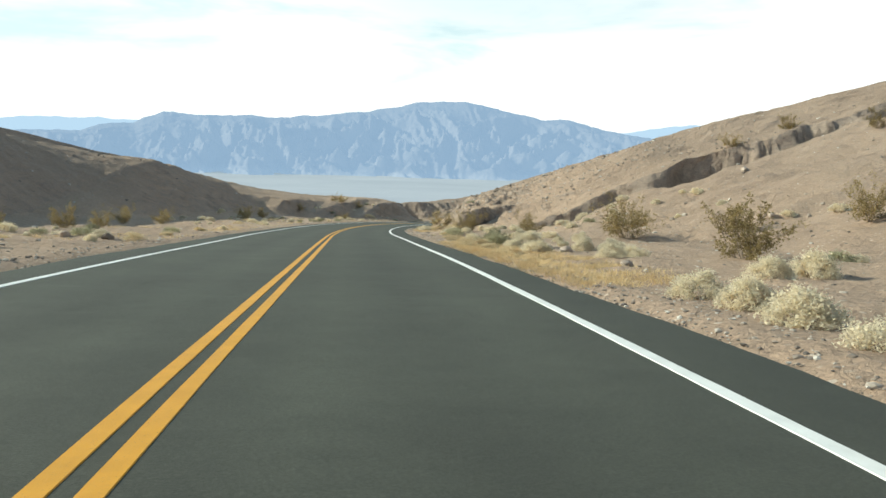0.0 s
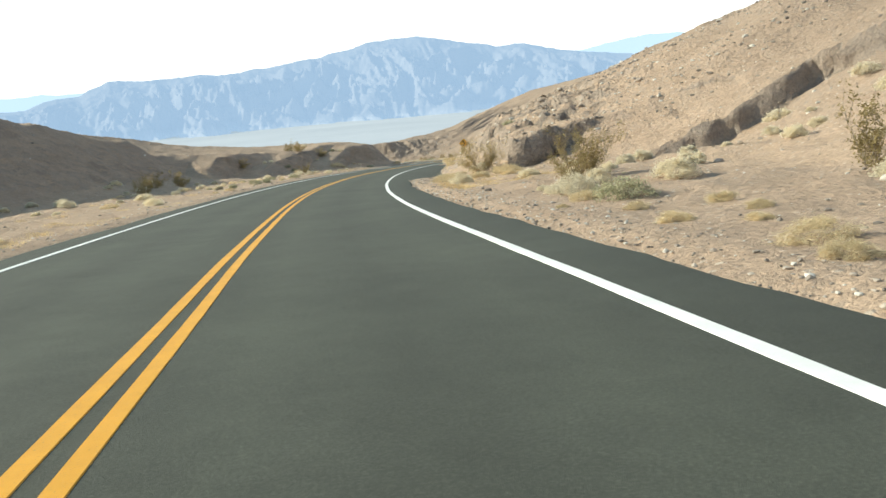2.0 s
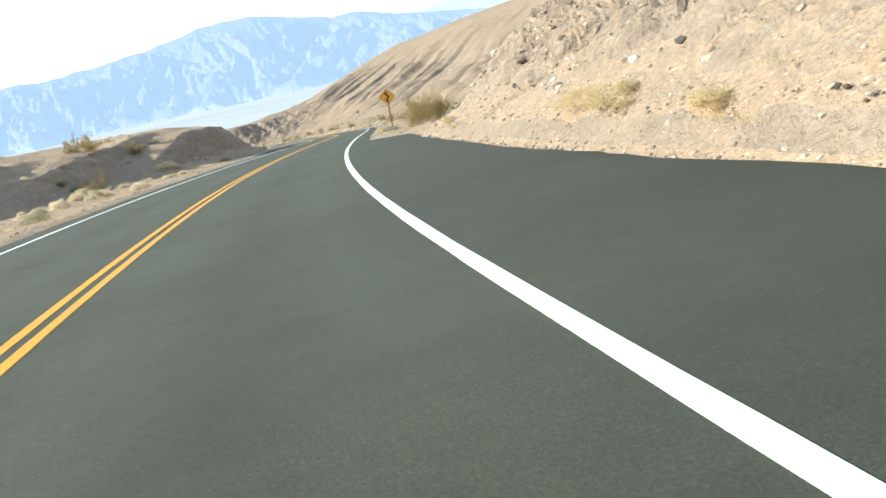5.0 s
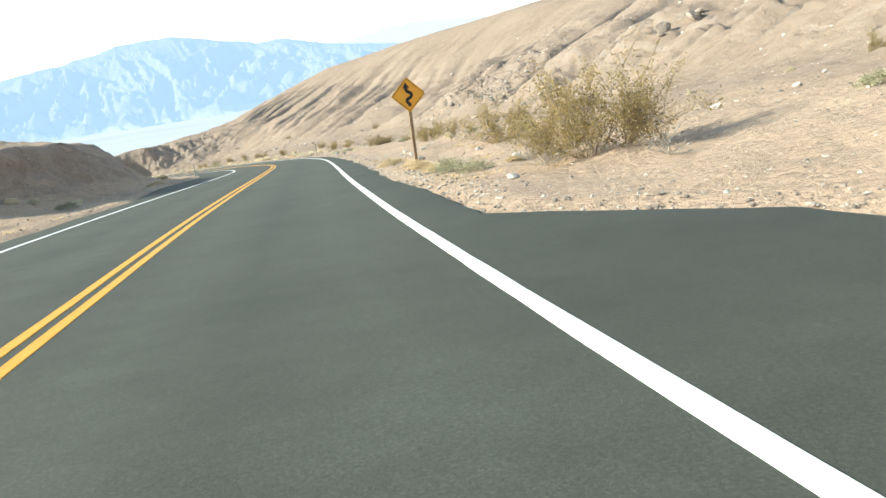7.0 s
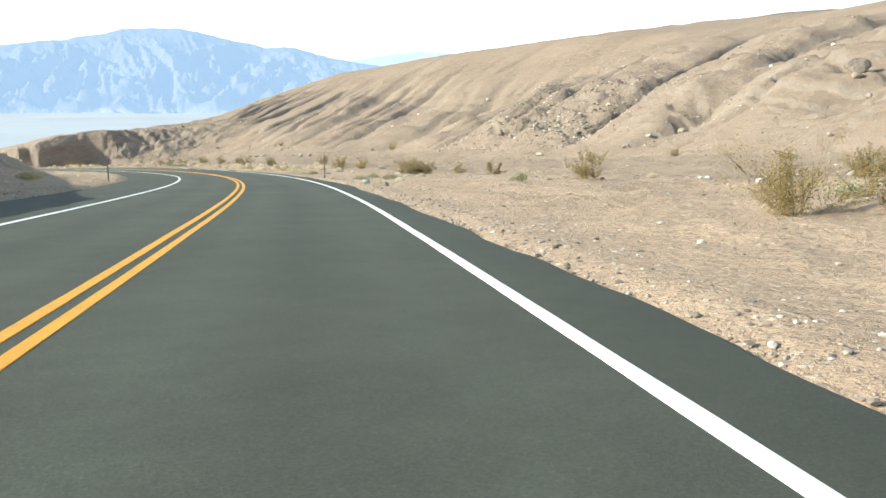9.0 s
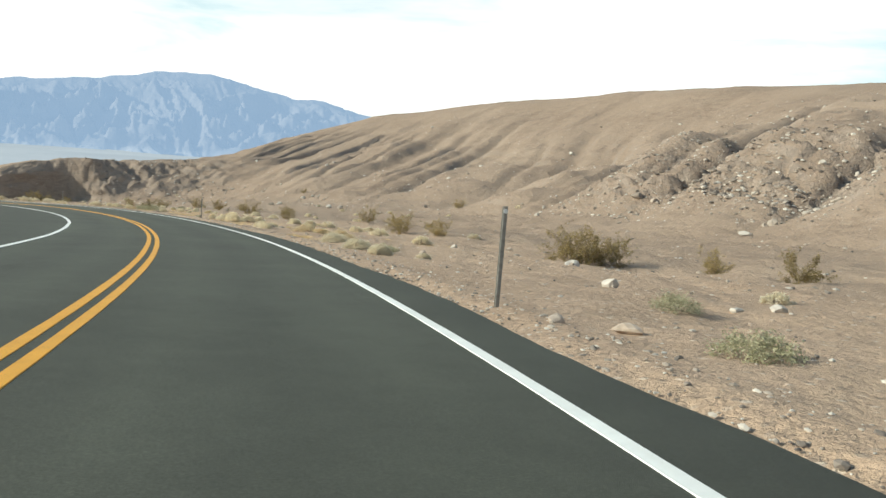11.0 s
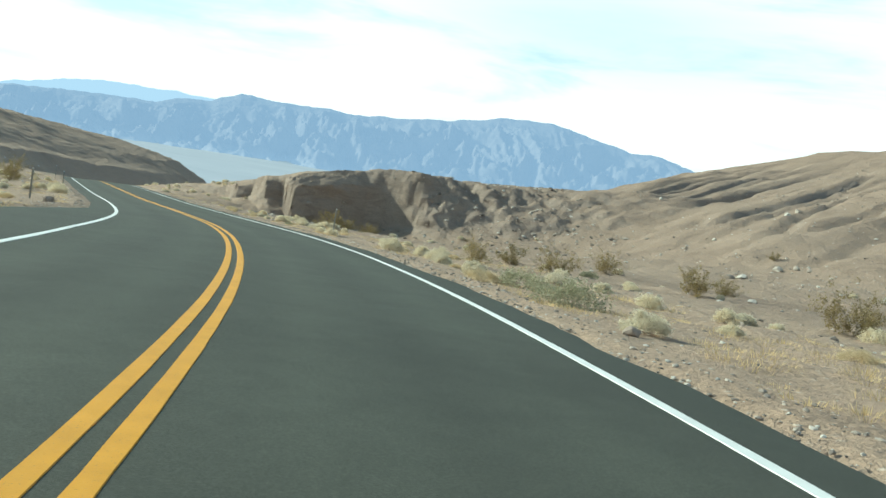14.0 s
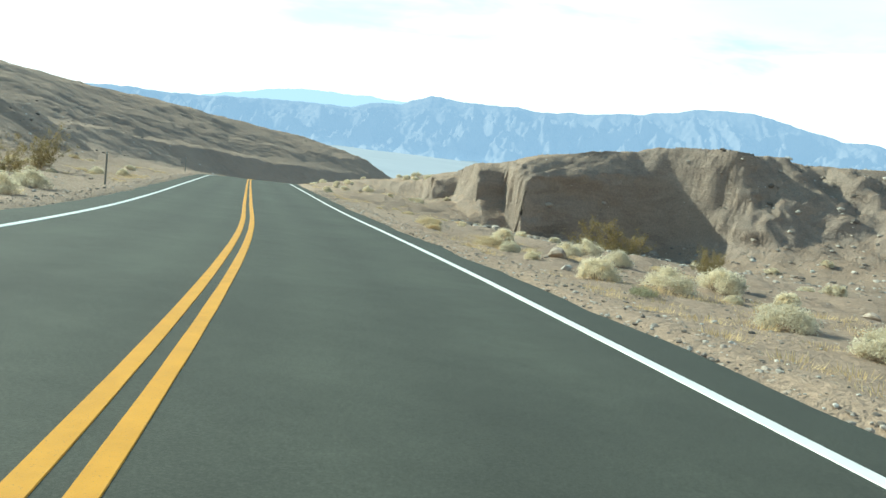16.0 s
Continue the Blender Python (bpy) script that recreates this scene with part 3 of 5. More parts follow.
    z = z + hill * wide * (1 - cliff) * np.clip((s - 110) / 20, 0, 1) * np.clip((250 - s) / 30, 0.4, 1) * np.clip((a - 20) / 8, 0, 1) * np.clip((95 - a) / 15, 0, 1) * (0.5 * np.clip((layer - 0.13) / 0.035, 0, 1) + 0.3 * np.clip((layer + 0.18) / 0.03, 0, 1) - 0.25 * np.abs(smooth_noise(aslant / 1.1 + 7, a / 12)))
    # a dry gully with an undercut far wall and an easy near slope
    bay = 2.6 * np.abs(smooth_noise(a / 3.2 + 5, a * 0 + 2.5)) + 0.9 * np.abs(smooth_noise(a / 1.1, a * 0 + 7.5))
    into = s - 57.6 + (a - 20) * 0.16 - 2.5 * fbm(a / 5, a * 0, 2) - bay
    cut = np.where(into < 0, np.clip(1 + into / 8.5, 0, 1) ** 1.6, np.clip(1 - into / 0.5, 0, 1))
    z = z - 2.3 * cut * np.interp(a, [12, 14, 21, 23, 27.5, 29.5, 33, 40, 56, 78], [0, 0.4, 0.45, 1.2, 1.25, 0.7, 0.9, 0.9, 0.6, 0]) * (d > 0) * (0.85 + 0.6 * fbm(a / 6, a * 0 + 3, 2))
    z = z + off * (0.30 * fbm(s / 5, a / 5 + side, 4) + hill * 0.8 * fbm(s / 22, a / 22 + side, 3))
    z = z + np.clip((a - 5) / 2, 0, 1) * 0.16 * fbm(s / 1.3, a / 1.3 + side, 4, 0.6)
    # broken blocks of the rocky bank behind the turnout
    bank = np.clip((s - 64.5) / 4, 0, 1) * np.clip((108 - s) / 8, 0, 1) * np.clip((d - 7.4) / 1.5, 0, 1) * np.clip((17 - d) / 6, 0, 1)
    wob = 0.7 * fbm(s / 2, a / 2 + 60, 2)
    tilt = s + 0.8 * a
    z = z + bank * (0.55 * blocks(tilt + wob, a - wob, 1.5, 1.0) + 0.42 * blocks(tilt + 5 + wob, a + wob, 0.62, 0.48) - 0.5 * np.clip(1 - 7 * np.abs(smooth_noise(tilt / 2.4 + 3, a / 9 + 2)), 0, 1))
    ruin = np.clip((s - 214) / 4, 0, 1) * np.clip((236 - s) / 4, 0, 1) * np.clip((d - 38) / 2, 0, 1) * np.clip((54 - d) / 4, 0, 1)
    z = z + ruin * (0.22 * blocks(s + wob, a - wob, 1.5, 1.2) + 0.34 * blocks(s + 3 - wob, a + wob, 0.7, 0.65))
    z = z + hill * (d < 0) * np.clip((s - 215) / 20, 0, 1) * np.clip((a - 16) / 6, 0, 1) * (0.32 * fbm(s / 3.2, a / 3.2 + 5, 4, 0.6) - 0.4 * np.clip(1 - 6 * np.abs(smooth_noise((s + 0.7 * a) / 7, a / 30)), 0, 1))
    edge = np.where(d > 0, right_edge(s), left_edge(s))
    under = np.clip((edge + 0.5 - a) / 0.5, 0, 1)
    berm = 0.05 * np.exp(-((a - edge - 0.5) / 0.35) ** 2)
    return np.where(a < edge, -0.10, z * (1 - under) - 0.03 * under + berm)


def place(s, d, sink=0.0):
    x, y, z = on_road(s, d, land(s, d) - sink)
    return float(x), float(y), float(z)


# ---- mesh helpers ----
def mesh_from(name, verts, faces, mats, smooth=True, index=None):
    me = bpy.data.meshes.new(name)
    verts, faces = np.asarray(verts, np.float32), np.asarray(faces, np.int32)
    k = faces.shape[1]
    me.vertices.add(len(verts))
    me.vertices.foreach_set("co", verts.ravel())
    me.loops.add(faces.size)
    me.loops.foreach_set("vertex_index", faces.ravel())
    me.polygons.add(len(faces))
    me.polygons.foreach_set("loop_start", np.arange(0, faces.size, k, dtype=np.int32))
    me.polygons.foreach_set("use_smooth", np.full(len(faces), smooth))
    for m in mats:
        me.materials.append(m)
    if index is not None:
        me.polygons.foreach_set("material_index", np.asarray(index, np.int32))
    me.update(calc_edges=True)
    me.validate()
    return me


def grid_faces(rows, cols):
    i, j = np.meshgrid(np.arange(rows - 1), np.arange(cols - 1), indexing="ij")
    a = (i * cols + j).ravel()
    return np.stack([a, a + 1, a + cols + 1, a + cols], 1)


def part(name, bm, material, parent, label=""):
    me = bpy.data.meshes.new(name)
    bm.to_mesh(me)
    bm.free()
    me.materials.append(material)
    ob = new(name, me)
    ob.parent = parent
    return tagged(ob, label)


def box(bm, size, centre, turn=None):
    m = Matrix.Translation(centre) @ (turn or Matrix.Identity(4)) @ Matrix.Diagonal((*size, 1))
    return bmesh.ops.create_cube(bm, size=1, matrix=m)["verts"]


# ---- ground, pavement, markings ----
def build_ground():
    s = np.concatenate([[-140.0, -110.0], np.arange(-90, 0, 1.5), np.arange(0, 44, 0.45), np.arange(44, 58, 0.3), np.arange(58, 84, 0.16), np.arange(84, 106, 0.25), np.arange(106, 214, 0.45), np.arange(214, 236, 0.3), np.arange(236, 303, 0.45), np.arange(303, 313, 0.22), np.arange(313, 319.8, 0.13), np.arange(319.8, 323.0, 0.055), np.arange(323, 333, 0.11), np.arange(333, 345, 0.35), np.arange(345, 528, 1.2)])
    near = np.concatenate([np.arange(4.0, 7, 0.3), np.arange(7, 19, 0.17), np.arange(19, 24, 0.25), np.arange(24, 33, 0.16), np.arange(33, 44, 0.25)])
    mid = 44 + np.cumsum(np.linspace(0.4, 1.1, 52))
    far = mid[-1] + np.cumsum(np.linspace(1.5, 9, 18))
    side = np.concatenate([near, mid, far])
    left = np.append(side[side < 140], 175.0)
    d = np.concatenate([-left[::-1], [0.0], side, [side[-1] + 35]])
    S, D = np.meshgrid(s, d, indexing="ij")
    Z = land(S, D)
    g = np.hypot(np.gradient(Z, s, axis=0), np.gradient(Z, d, axis=1))
    w = np.clip((g - 0.55) / 1.0, 0, 1) * np.clip((np.abs(D) - 7) / 2, 0, 1)
    # ledges, columns and hollows in the steep faces
    ledge = 0.45 * fbm(D / 3.4, Z / 1.7, 4, 0.6) + 0.40 * blocks(D + 0.9 * fbm(D / 2, Z, 2), Z + 0.5 * fbm(D / 4, Z / 2, 2), 2.9, 1.5) + 0.25 * blocks(D + 3 + 0.5 * fbm(D, Z, 2), Z + 0.3 * fbm(D / 3, Z, 2), 1.2, 0.6)
    bulge = 0.3 * fbm(S / 2.6, Z / 0.8 + 31, 3, 0.6) + 0.40 * blocks(S + 0.5 * fbm(S, Z, 2), Z + 9, 1.6, 0.8) + 0.2 * blocks(S + 7, Z, 0.7, 0.4)
    # bedding in the cliff: hollowed soft layers, proud hard ones, leaning buttresses
    crag = np.clip((S - 312) / 6, 0, 1) * np.clip((345 - S) / 6, 0, 1) * np.clip((D - 11) / 2, 0, 1)
    level = Z + 0.35 * fbm(D / 5, S / 5, 2)
    ledge = ledge + crag * (0.8 * fbm(D / 4.5 + 17, Z / 2.6, 3) + 0.55 * smooth_noise(level / 0.75, D / 9) + 0.30 * smooth_noise(level / 0.3, D / 3))
    bulge = bulge + crag * (0.7 * fbm(S / 3 + 5, Z / 2.2, 3) + 0.3 * smooth_noise(level / 0.6, S / 6))
    corner = 1 - crag * np.clip(1 - (np.abs(D - 27) - 1) / 3, 0, 0.9)
    far = (1 - 0.35 * np.clip((S - 296) / 8, 0, 1)) * corner
    x, y, z = on_road(S + w * far * ledge, D + w * far * bulge, 0.0)
    z = on_road(S, D, Z)[2] + w * 0.25 * fbm(S / 0.9, D / 0.9, 2)
    # the outer rim falls away to the plain
    z[:, 0] = z[:, -1] = -84.0
    z[0, :] = z[-1, :] = -84.0
    v = np.stack([x.ravel(), y.ravel(), z.ravel()], 1)
    f = grid_faces(len(s), len(d))
    me = mesh_from("ground", v, f, [GROUND])
    verge = np.clip((24 - np.abs(D)) / 10 + 0.5 * fbm(S / 9, D / 9, 3), 0, 1) * np.interp(S, [0, 40, 58, 225, 255, 340], [0.7, 0.75, 1.05, 1.05, 0.5, 0.4])
    me.attributes.new("verge", "FLOAT", "POINT").data.foreach_set("value", verge.ravel().astype(np.float32))
    rubble = np.clip((S - 57) / 5, 0, 1) * np.clip((112 - S) / 8, 0, 1) * np.clip((D - 7) / 2, 0, 1) * np.clip((34 - D) / 10, 0, 1) + np.clip((S - 210) / 6, 0, 1) * np.clip((240 - S) / 6, 0, 1) * np.clip((D - 36) / 4, 0, 1) * np.clip((58 - D) / 6, 0, 1)
    me.attributes.new("rubble", "FLOAT", "POINT").data.foreach_set("value", np.clip(rubble * (0.75 + 1.2 * fbm(S / 3, D / 3, 3)), 0, 1).ravel().astype(np.float32))
    ob = new("ground", me)
    return tagged(ob, "tan gravelly desert ground with eroded banks and hillsides", "desert ground", kind="structure")


def build_road():
    s = np.concatenate([np.arange(-108, 66, 0.5), np.arange(66, 74, 0.15), np.arange(74, 420, 0.5)])
    e = np.linspace(0, 1, 13)
    L, R = left_edge(s), right_edge(s)
    D = -L[:, None] + (L + R)[:, None] * e[None, :]
    # a rounded edge that breaks down to the gravel over the last hand's width
    D = np.concatenate([D[:, :1] - 0.08, D[:, :1] - 0.05, D[:, :1], D[:, :1] + 0.03, D[:, 1:-1], D[:, -1:] - 0.03, D[:, -1:], D[:, -1:] + 0.05, D[:, -1:] + 0.08], 1)
    Sg = np.repeat(s[:, None], D.shape[1], 1)
    H = np.zeros_like(D)
    H[:, 0] = H[:, -1] = -0.14
    H[:, 1] = H[:, -2] = -0.035
    H[:, 2] = H[:, -3] = -0.006
    x, y, z = on_road(Sg, D, H)
    v = np.stack([x.ravel(), y.ravel(), z.ravel()], 1)
    me = mesh_from("road", v, grid_faces(len(s), D.shape[1]), [ASPHALT])
    me.attributes.new("across", "FLOAT", "POINT").data.foreach_set("value", D.ravel().astype(np.float32))
    ob = new("road", me)
    return tagged(ob, "dark asphalt two-lane road curving downhill through desert", "road", kind="structure")


DRIFT_AT = (0, 5, 12, 20, 24, 36, 48, 50, 60, 75, 90, 110, 120, 130, 150, 165, 180, 188, 195, 200, 210, 214, 225, 235, 240, 251, 255, 270, 290, 310, 340)
YELLOW_DRIFT = (0.042, 0.046, 0.069, 0.091, 0.094, 0.122, 0.161, 0.163, 0.155, 0.128, 0.105, 0.13, 0.122, 0.105, 0.038, 0.024, 0.007, -0.012, -0.03, -0.033, -0.033, -0.033, -0.046, -0.065, -0.075, -0.103, -0.108, -0.1, -0.073, -0.043, -0.016)


def build_stripe(name, centre, width, material, label, seed, drift):
    s = np.arange(-108, 415, 0.5)
    c = centre + np.interp(s, DRIFT_AT, drift) + 0.02 * fbm(s / 12, s * 0 + seed, 2)
    hw = width / 2 * (1 + 0.10 * fbm(s / 0.6, s * 0 + seed, 3))
    D = np.stack([c - hw - 0.004, c - hw, c + hw, c + hw + 0.004], 1)
    H = np.broadcast_to(np.array([0.0, 0.006, 0.006, 0.0]), D.shape)
    x, y, z = on_road(np.repeat(s[:, None], 4, 1), D, H)
    v = np.stack([x.ravel(), y.ravel(), z.ravel()], 1)
    ob = new(name, mesh_from(name, v, grid_faces(len(s), 4), [material], False))
    return tagged(ob, label, "road marking", "road markings", "structure")


build_ground()
build_road()
build_stripe("yellow_line", -0.11, 0.112, YELLOW, "solid yellow centre line painted on asphalt", 1, YELLOW_DRIFT)
build_stripe("yellow_line", 0.12, 0.112, YELLOW, "solid yellow centre line painted on asphalt", 2, YELLOW_DRIFT)
build_stripe("white_line", -3.5, 0.125, WHITE, "solid white edge line painted on asphalt", 3, (0.096, 0.096, 0.073, 0.036, 0.011, -0.072, -0.152, -0.163, -0.156, -0.131, -0.101, -0.021, 0.018, 0.081, 0.201, 0.289, 0.383, 0.437, 0.56, 0.646, 0.606, 0.603, 0.473, 0.303, 0.202, -0.056, -0.06, -0.019, -0.004, -0.019, -0.021))
build_stripe("white_line", 3.5, 0.118, WHITE, "solid white edge line painted on asphalt", 4, (-0.052, -0.056, -0.061, -0.05, -0.047, -0.042, -0.106, -0.116, -0.128, -0.084, -0.064, -0.017, 0.001, -0.009, -0.009, -0.003, 0, -0.002, -0.001, -0.003, 0.013, 0.02, 0.074, 0.132, 0.123, 0.11, 0.115, 0.13, 0.118, 0.102, 0.091))


# ---- far valley and mountains ----
def build_plain():
    """The valley floor: from under the near hills to the foot of the mountains and round behind."""
    az = np.radians(np.arange(-180, 181, 3.0))
    r = np.array([2, 60, 150, 300, 450, 600, 800, 1100, 1500, 2000, 2600, 3200, 3800, 4300, 4850.0])
    zr = np.interp(r, [60, 300, 600, 1100, 2000, 4000, 4850], [-70, -75, -82, -92, -112, -152, -152])
    Az, Rr = np.meshgrid(az, r, indexing="ij")
    z = np.broadcast_to(zr, Rr.shape) + 0.004 * Rr * fbm(Az * 9, Rr / 500, 3)
    v = np.stack([(Rr * np.sin(Az)).ravel(), (110 + Rr * np.cos(Az)).ravel(), z.ravel()], 1)
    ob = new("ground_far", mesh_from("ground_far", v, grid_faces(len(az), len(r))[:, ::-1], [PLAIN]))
    return tagged(ob, "pale hazy valley floor far below the hills", "valley floor", kind="structure")


def build_range(name, crest, r0, r1, material, label, rough, foot, n=110):
    """A mountain range: crest holds (compass degrees, height in degrees) of its skyline."""
    az = np.arange(crest[0][0], crest[-1][0] + 0.01, 0.085)
    el = np.interp(az, [c[0] for c in crest], [c[1] for c in crest])
    q = np.linspace(0, 1, n)
    A, Q = np.meshgrid(az, q, indexing="ij")
    Rr = r0 + (r1 - r0) * Q
    el = el + 0.10 * fbm(az * 1.1, az * 0 + 3, 4, 0.6)
    top = np.tan(np.radians(el))[:, None] * r1 - 10.0
    a = np.radians(A)
    X, Y = Rr * np.sin(a), Rr * np.cos(a)
    warp = fbm(X / 420, Y / 420, 3)
    lean = X + 0.25 * (Y - r0)
    spur = ridged(lean / 170 + 1.6 * warp, Y / 240 + 1.6 * fbm(X / 300 + 9, Y / 300, 3), 5, 0.55) - 1.0 + 0.6 * fbm(X / 420 + 3, Y / 420, 2)
    knobs = fbm(lean / 70, Y / 80, 4, 0.6)
    fall = np.clip(4 * Q * (1 - Q), 0, 1) ** 0.8 * np.clip((1.02 - Q) / 0.25, 0, 1)
    z = foot + (top - foot) * Q ** 1.12 + rough * (spur + 0.5 * knobs) * fall + 5 * fbm(A * 1.3, Q * 4, 4, 0.55)
    # nothing in front stands over the crest
    z = np.minimum(z, np.tan(np.radians(el))[:, None] * Rr - 10 - 30 * (1 - Q) + 5 * fbm(A * 1.3, Q * 4, 4, 0.55))
    v = np.stack([(Rr * np.sin(a)).ravel(), (130 + Rr * np.cos(a)).ravel(), z.ravel()], 1)
    ob = new(name, mesh_from(name, v, grid_faces(len(az), n)[:, ::-1], [material]))
    return tagged(ob, label, "mountain range", kind="structure")


CREST = [(-60, -0.8), (-40, -0.2), (-32, 0.0), (-27, 0.3), (-23, 0.45), (-21.1, 1.0), (-19.8, 1.0), (-18, 1.75), (-16, 1.6), (-12.3, 1.75), (-11, 1.62), (-8.1, 1.85), (-5.6, 2.15), (-2.5, 2.6),
         (-1.5, 2.95), (1.8, 3.05), (4.3, 2.6), (6.9, 2.05), (9, 2.0), (11, 1.5), (15, 0.8), (20, 0.2), (30, -0.2), (60, -0.8)]
FAR_CREST = [(-60, -0.6), (-42, -0.5), (-35, -0.4), (-32, 0.1), (-30, 0.45), (-28, 0.9), (-26.5, 1.12), (-25, 1.2), (-22, 1.25), (-20, 1.2), (-17, 0.8), (-10, 0.6), (8, 0.8), (13, 1.35), (17, 1.9), (21, 1.6), (27, 1.1), (60, 0.2)]
build_plain()
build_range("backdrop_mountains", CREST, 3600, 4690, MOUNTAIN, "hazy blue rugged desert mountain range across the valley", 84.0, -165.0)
build_range("backdrop_ridge", FAR_CREST, 4705, 4830, RIDGE, "distant ridge behind the mountains, pale blue with haze", 18.0, -165.0, 16)


# ---- plants ----
def tubes(rng, paths, r0, r1, sides=3):
    """Thin tapered stems along paths, as one mesh's vertices and faces."""
    vs, fs, base = [], [], 0
    for p in paths:
        n = len(p)
        for k in range(n):
            r = r0 + (r1 - r0) * k / (n - 1)
            for a in range(sides):
                w = 2 * math.pi * a / sides
                vs.append((p[k][0] + r * math.cos(w), p[k][1] + r * math.sin(w), p[k][2]))
        for k in range(n - 1):
            for a in range(sides):
                b = (a + 1) % sides
                fs.append((base + k * sides + a, base + k * sides + b, base + (k + 1) * sides + b, base + (k + 1) * sides + a))
        base += n * sides
    return np.array(vs), np.array(fs)


def leaves(rng, centres, length, width):
    """A small bent-free blade at each centre, turned at random."""
    n = len(centres)
    u = rng.normal(size=(n, 3))
    u[:, 2] = np.abs(u[:, 2]) * 0.8
    u /= np.linalg.norm(u, axis=1)[:, None]
    w = np.cross(u, rng.normal(size=(n, 3)))
    w /= np.linalg.norm(w, axis=1)[:, None]
    k = (0.6 + 0.8 * rng.rand(n))[:, None]
    u, w = u * length * k, w * width * k
    v = np.stack([centres - u * 0.5 - w * 0.3, centres - u * 0.2 + w * 0.7, centres + u * 0.6], 1).reshape(-1, 3)
    return v, np.arange(3 * n).reshape(n, 3)


def stem_paths(rng, count, height, spread, bends=4, fork=2):
    out = []
    for _ in range(count):
        az, lean = rng.rand() * 2 * math.pi, spread * (0.25 + 0.75 * rng.rand())
        h = height * (0.6 + 0.4 * rng.rand())
        p, pts = np.array([0.05 * math.cos(az), 0.05 * math.sin(az), -0.05]), []
        for k in range(bends + 1):
            pts.append(p.copy())
            step = np.array([math.cos(az) * math.sin(lean), math.sin(az) * math.sin(lean), math.cos(lean)]) * h / bends
            p = p + step + rng.normal(size=3) * h * 0.03
            lean = max(lean - 0.06 + rng.normal() * 0.08, 0.02)
            az += rng.normal() * 0.25
        out.append(pts)
        for _ in range(fork):
            k = 1 + rng.randint(bends - 1)
            a2, l2 = az + rng.normal() * 1.1, min(lean + 0.35 + 0.3 * rng.rand(), 1.3)
            q, ln = pts[k].copy(), h * (0.3 + 0.3 * rng.rand())
            br = [q.copy()]
            for _ in range(2):
                q = q + np.array([math.cos(a2) * math.sin(l2), math.sin(a2) * math.sin(l2), math.cos(l2)]) * ln / 2 + rng.normal(size=3) * 0.03
                br.append(q.copy())
            out.append(br)
    return out


def plant(name, label, category, group, stem_mesh, leaf_mesh, leaf_name="leaves"):
    ob = new(name)
    ob.empty_display_size = 0.2
    tagged(ob, label, category, group)
    for n, me in (("branchwork", stem_mesh), (leaf_name, leaf_mesh)):
        c = new(n, me)
        c.parent = ob
    return ob


def creosote(rng, height, light=False):
    """An open vase of crooked stems with small leaf tufts along the outer twigs."""
    paths = stem_paths(rng, 15, height, 1.12, 5, 5)
    v, f = tubes(rng, paths, 0.011, 0.003)
    cs = []
    for p in paths:
        p = np.array(p)
        long = len(p) > 4
        for _ in range((4 if light else 6) if long else (3 if light else 4)):
            u = (0.42 + 0.58 * rng.rand() if long else 0.25 + 0.75 * rng.rand()) * (len(p) - 1)
            k = min(int(u), len(p) - 2)
            c = p[k] + (p[k + 1] - p[k]) * (u - k)
            m = 12 if light else 20
            cs.append(c + rng.normal(size=(m, 3)) * np.array([0.038, 0.038, 0.052]) * height)
    cs = np.concatenate(cs)
    cs[:, 2] = np.maximum(cs[:, 2], 0.05)
    lv, lf = leaves(rng, cs, 0.062 if light else 0.040, 0.028 if light else 0.017)
    return mesh_from("branchwork", v, f, [TWIG]), mesh_from("foliage", lv, lf, [CREO_LEAF], False)


def mound(rng, radius, height, leaf, count, length, width):
    """A low dense scrub made of many small clumps with gaps between them."""
    paths = stem_paths(rng, 12, height * 0.8, 1.2, 3, 1)
    v, f = tubes(rng, paths, 0.010, 0.004)
    clumps = 46
    az, el = rng.rand(clumps) * 2 * math.pi, np.arccos(1 - rng.rand(clumps) * 0.95)
    rr = radius * (0.60 + 0.38 * rng.rand(clumps) ** 1.5)
    c = np.stack([rr * np.sin(el) * np.cos(az), rr * np.sin(el) * np.sin(az) * 0.9, height * (0.12 + 0.75 * np.cos(el) * (0.7 + 0.4 * rng.rand(clumps)))], 1)
    per = count // clumps
    pts = np.repeat(c, per, 0) + rng.normal(size=(clumps * per, 3)) * np.array([0.115, 0.115, 0.10]) * radius
    pts[:, 2] = np.abs(pts[:, 2])
    lv, lf = leaves(rng, pts, length, width)
    return mesh_from("branchwork", v, f, [TWIG]), mesh_from("foliage", lv, lf, [leaf], False)


RNG = np.random.RandomState(21)
CREO = [creosote(RNG, h) for h in (1.45, 1.6, 1.3, 1.5)]
PALE = [mound(RNG, r, h, PALE_LEAF, 7000, 0.032, 0.018) for r, h in ((0.42, 0.42), (0.50, 0.46), (0.36, 0.36), (0.55, 0.40))]
SAGE = [mound(RNG, r, h, SAGE_LEAF, 2600, 0.045, 0.022) for r, h in ((0.55, 0.45), (0.7, 0.42), (0.45, 0.5))]
GOLD = [mound(RNG, r, h, GOLD_LEAF, 4200, 0.075, 0.006) for r, h in ((0.42, 0.38), (0.52, 0.42), (0.36, 0.32))]
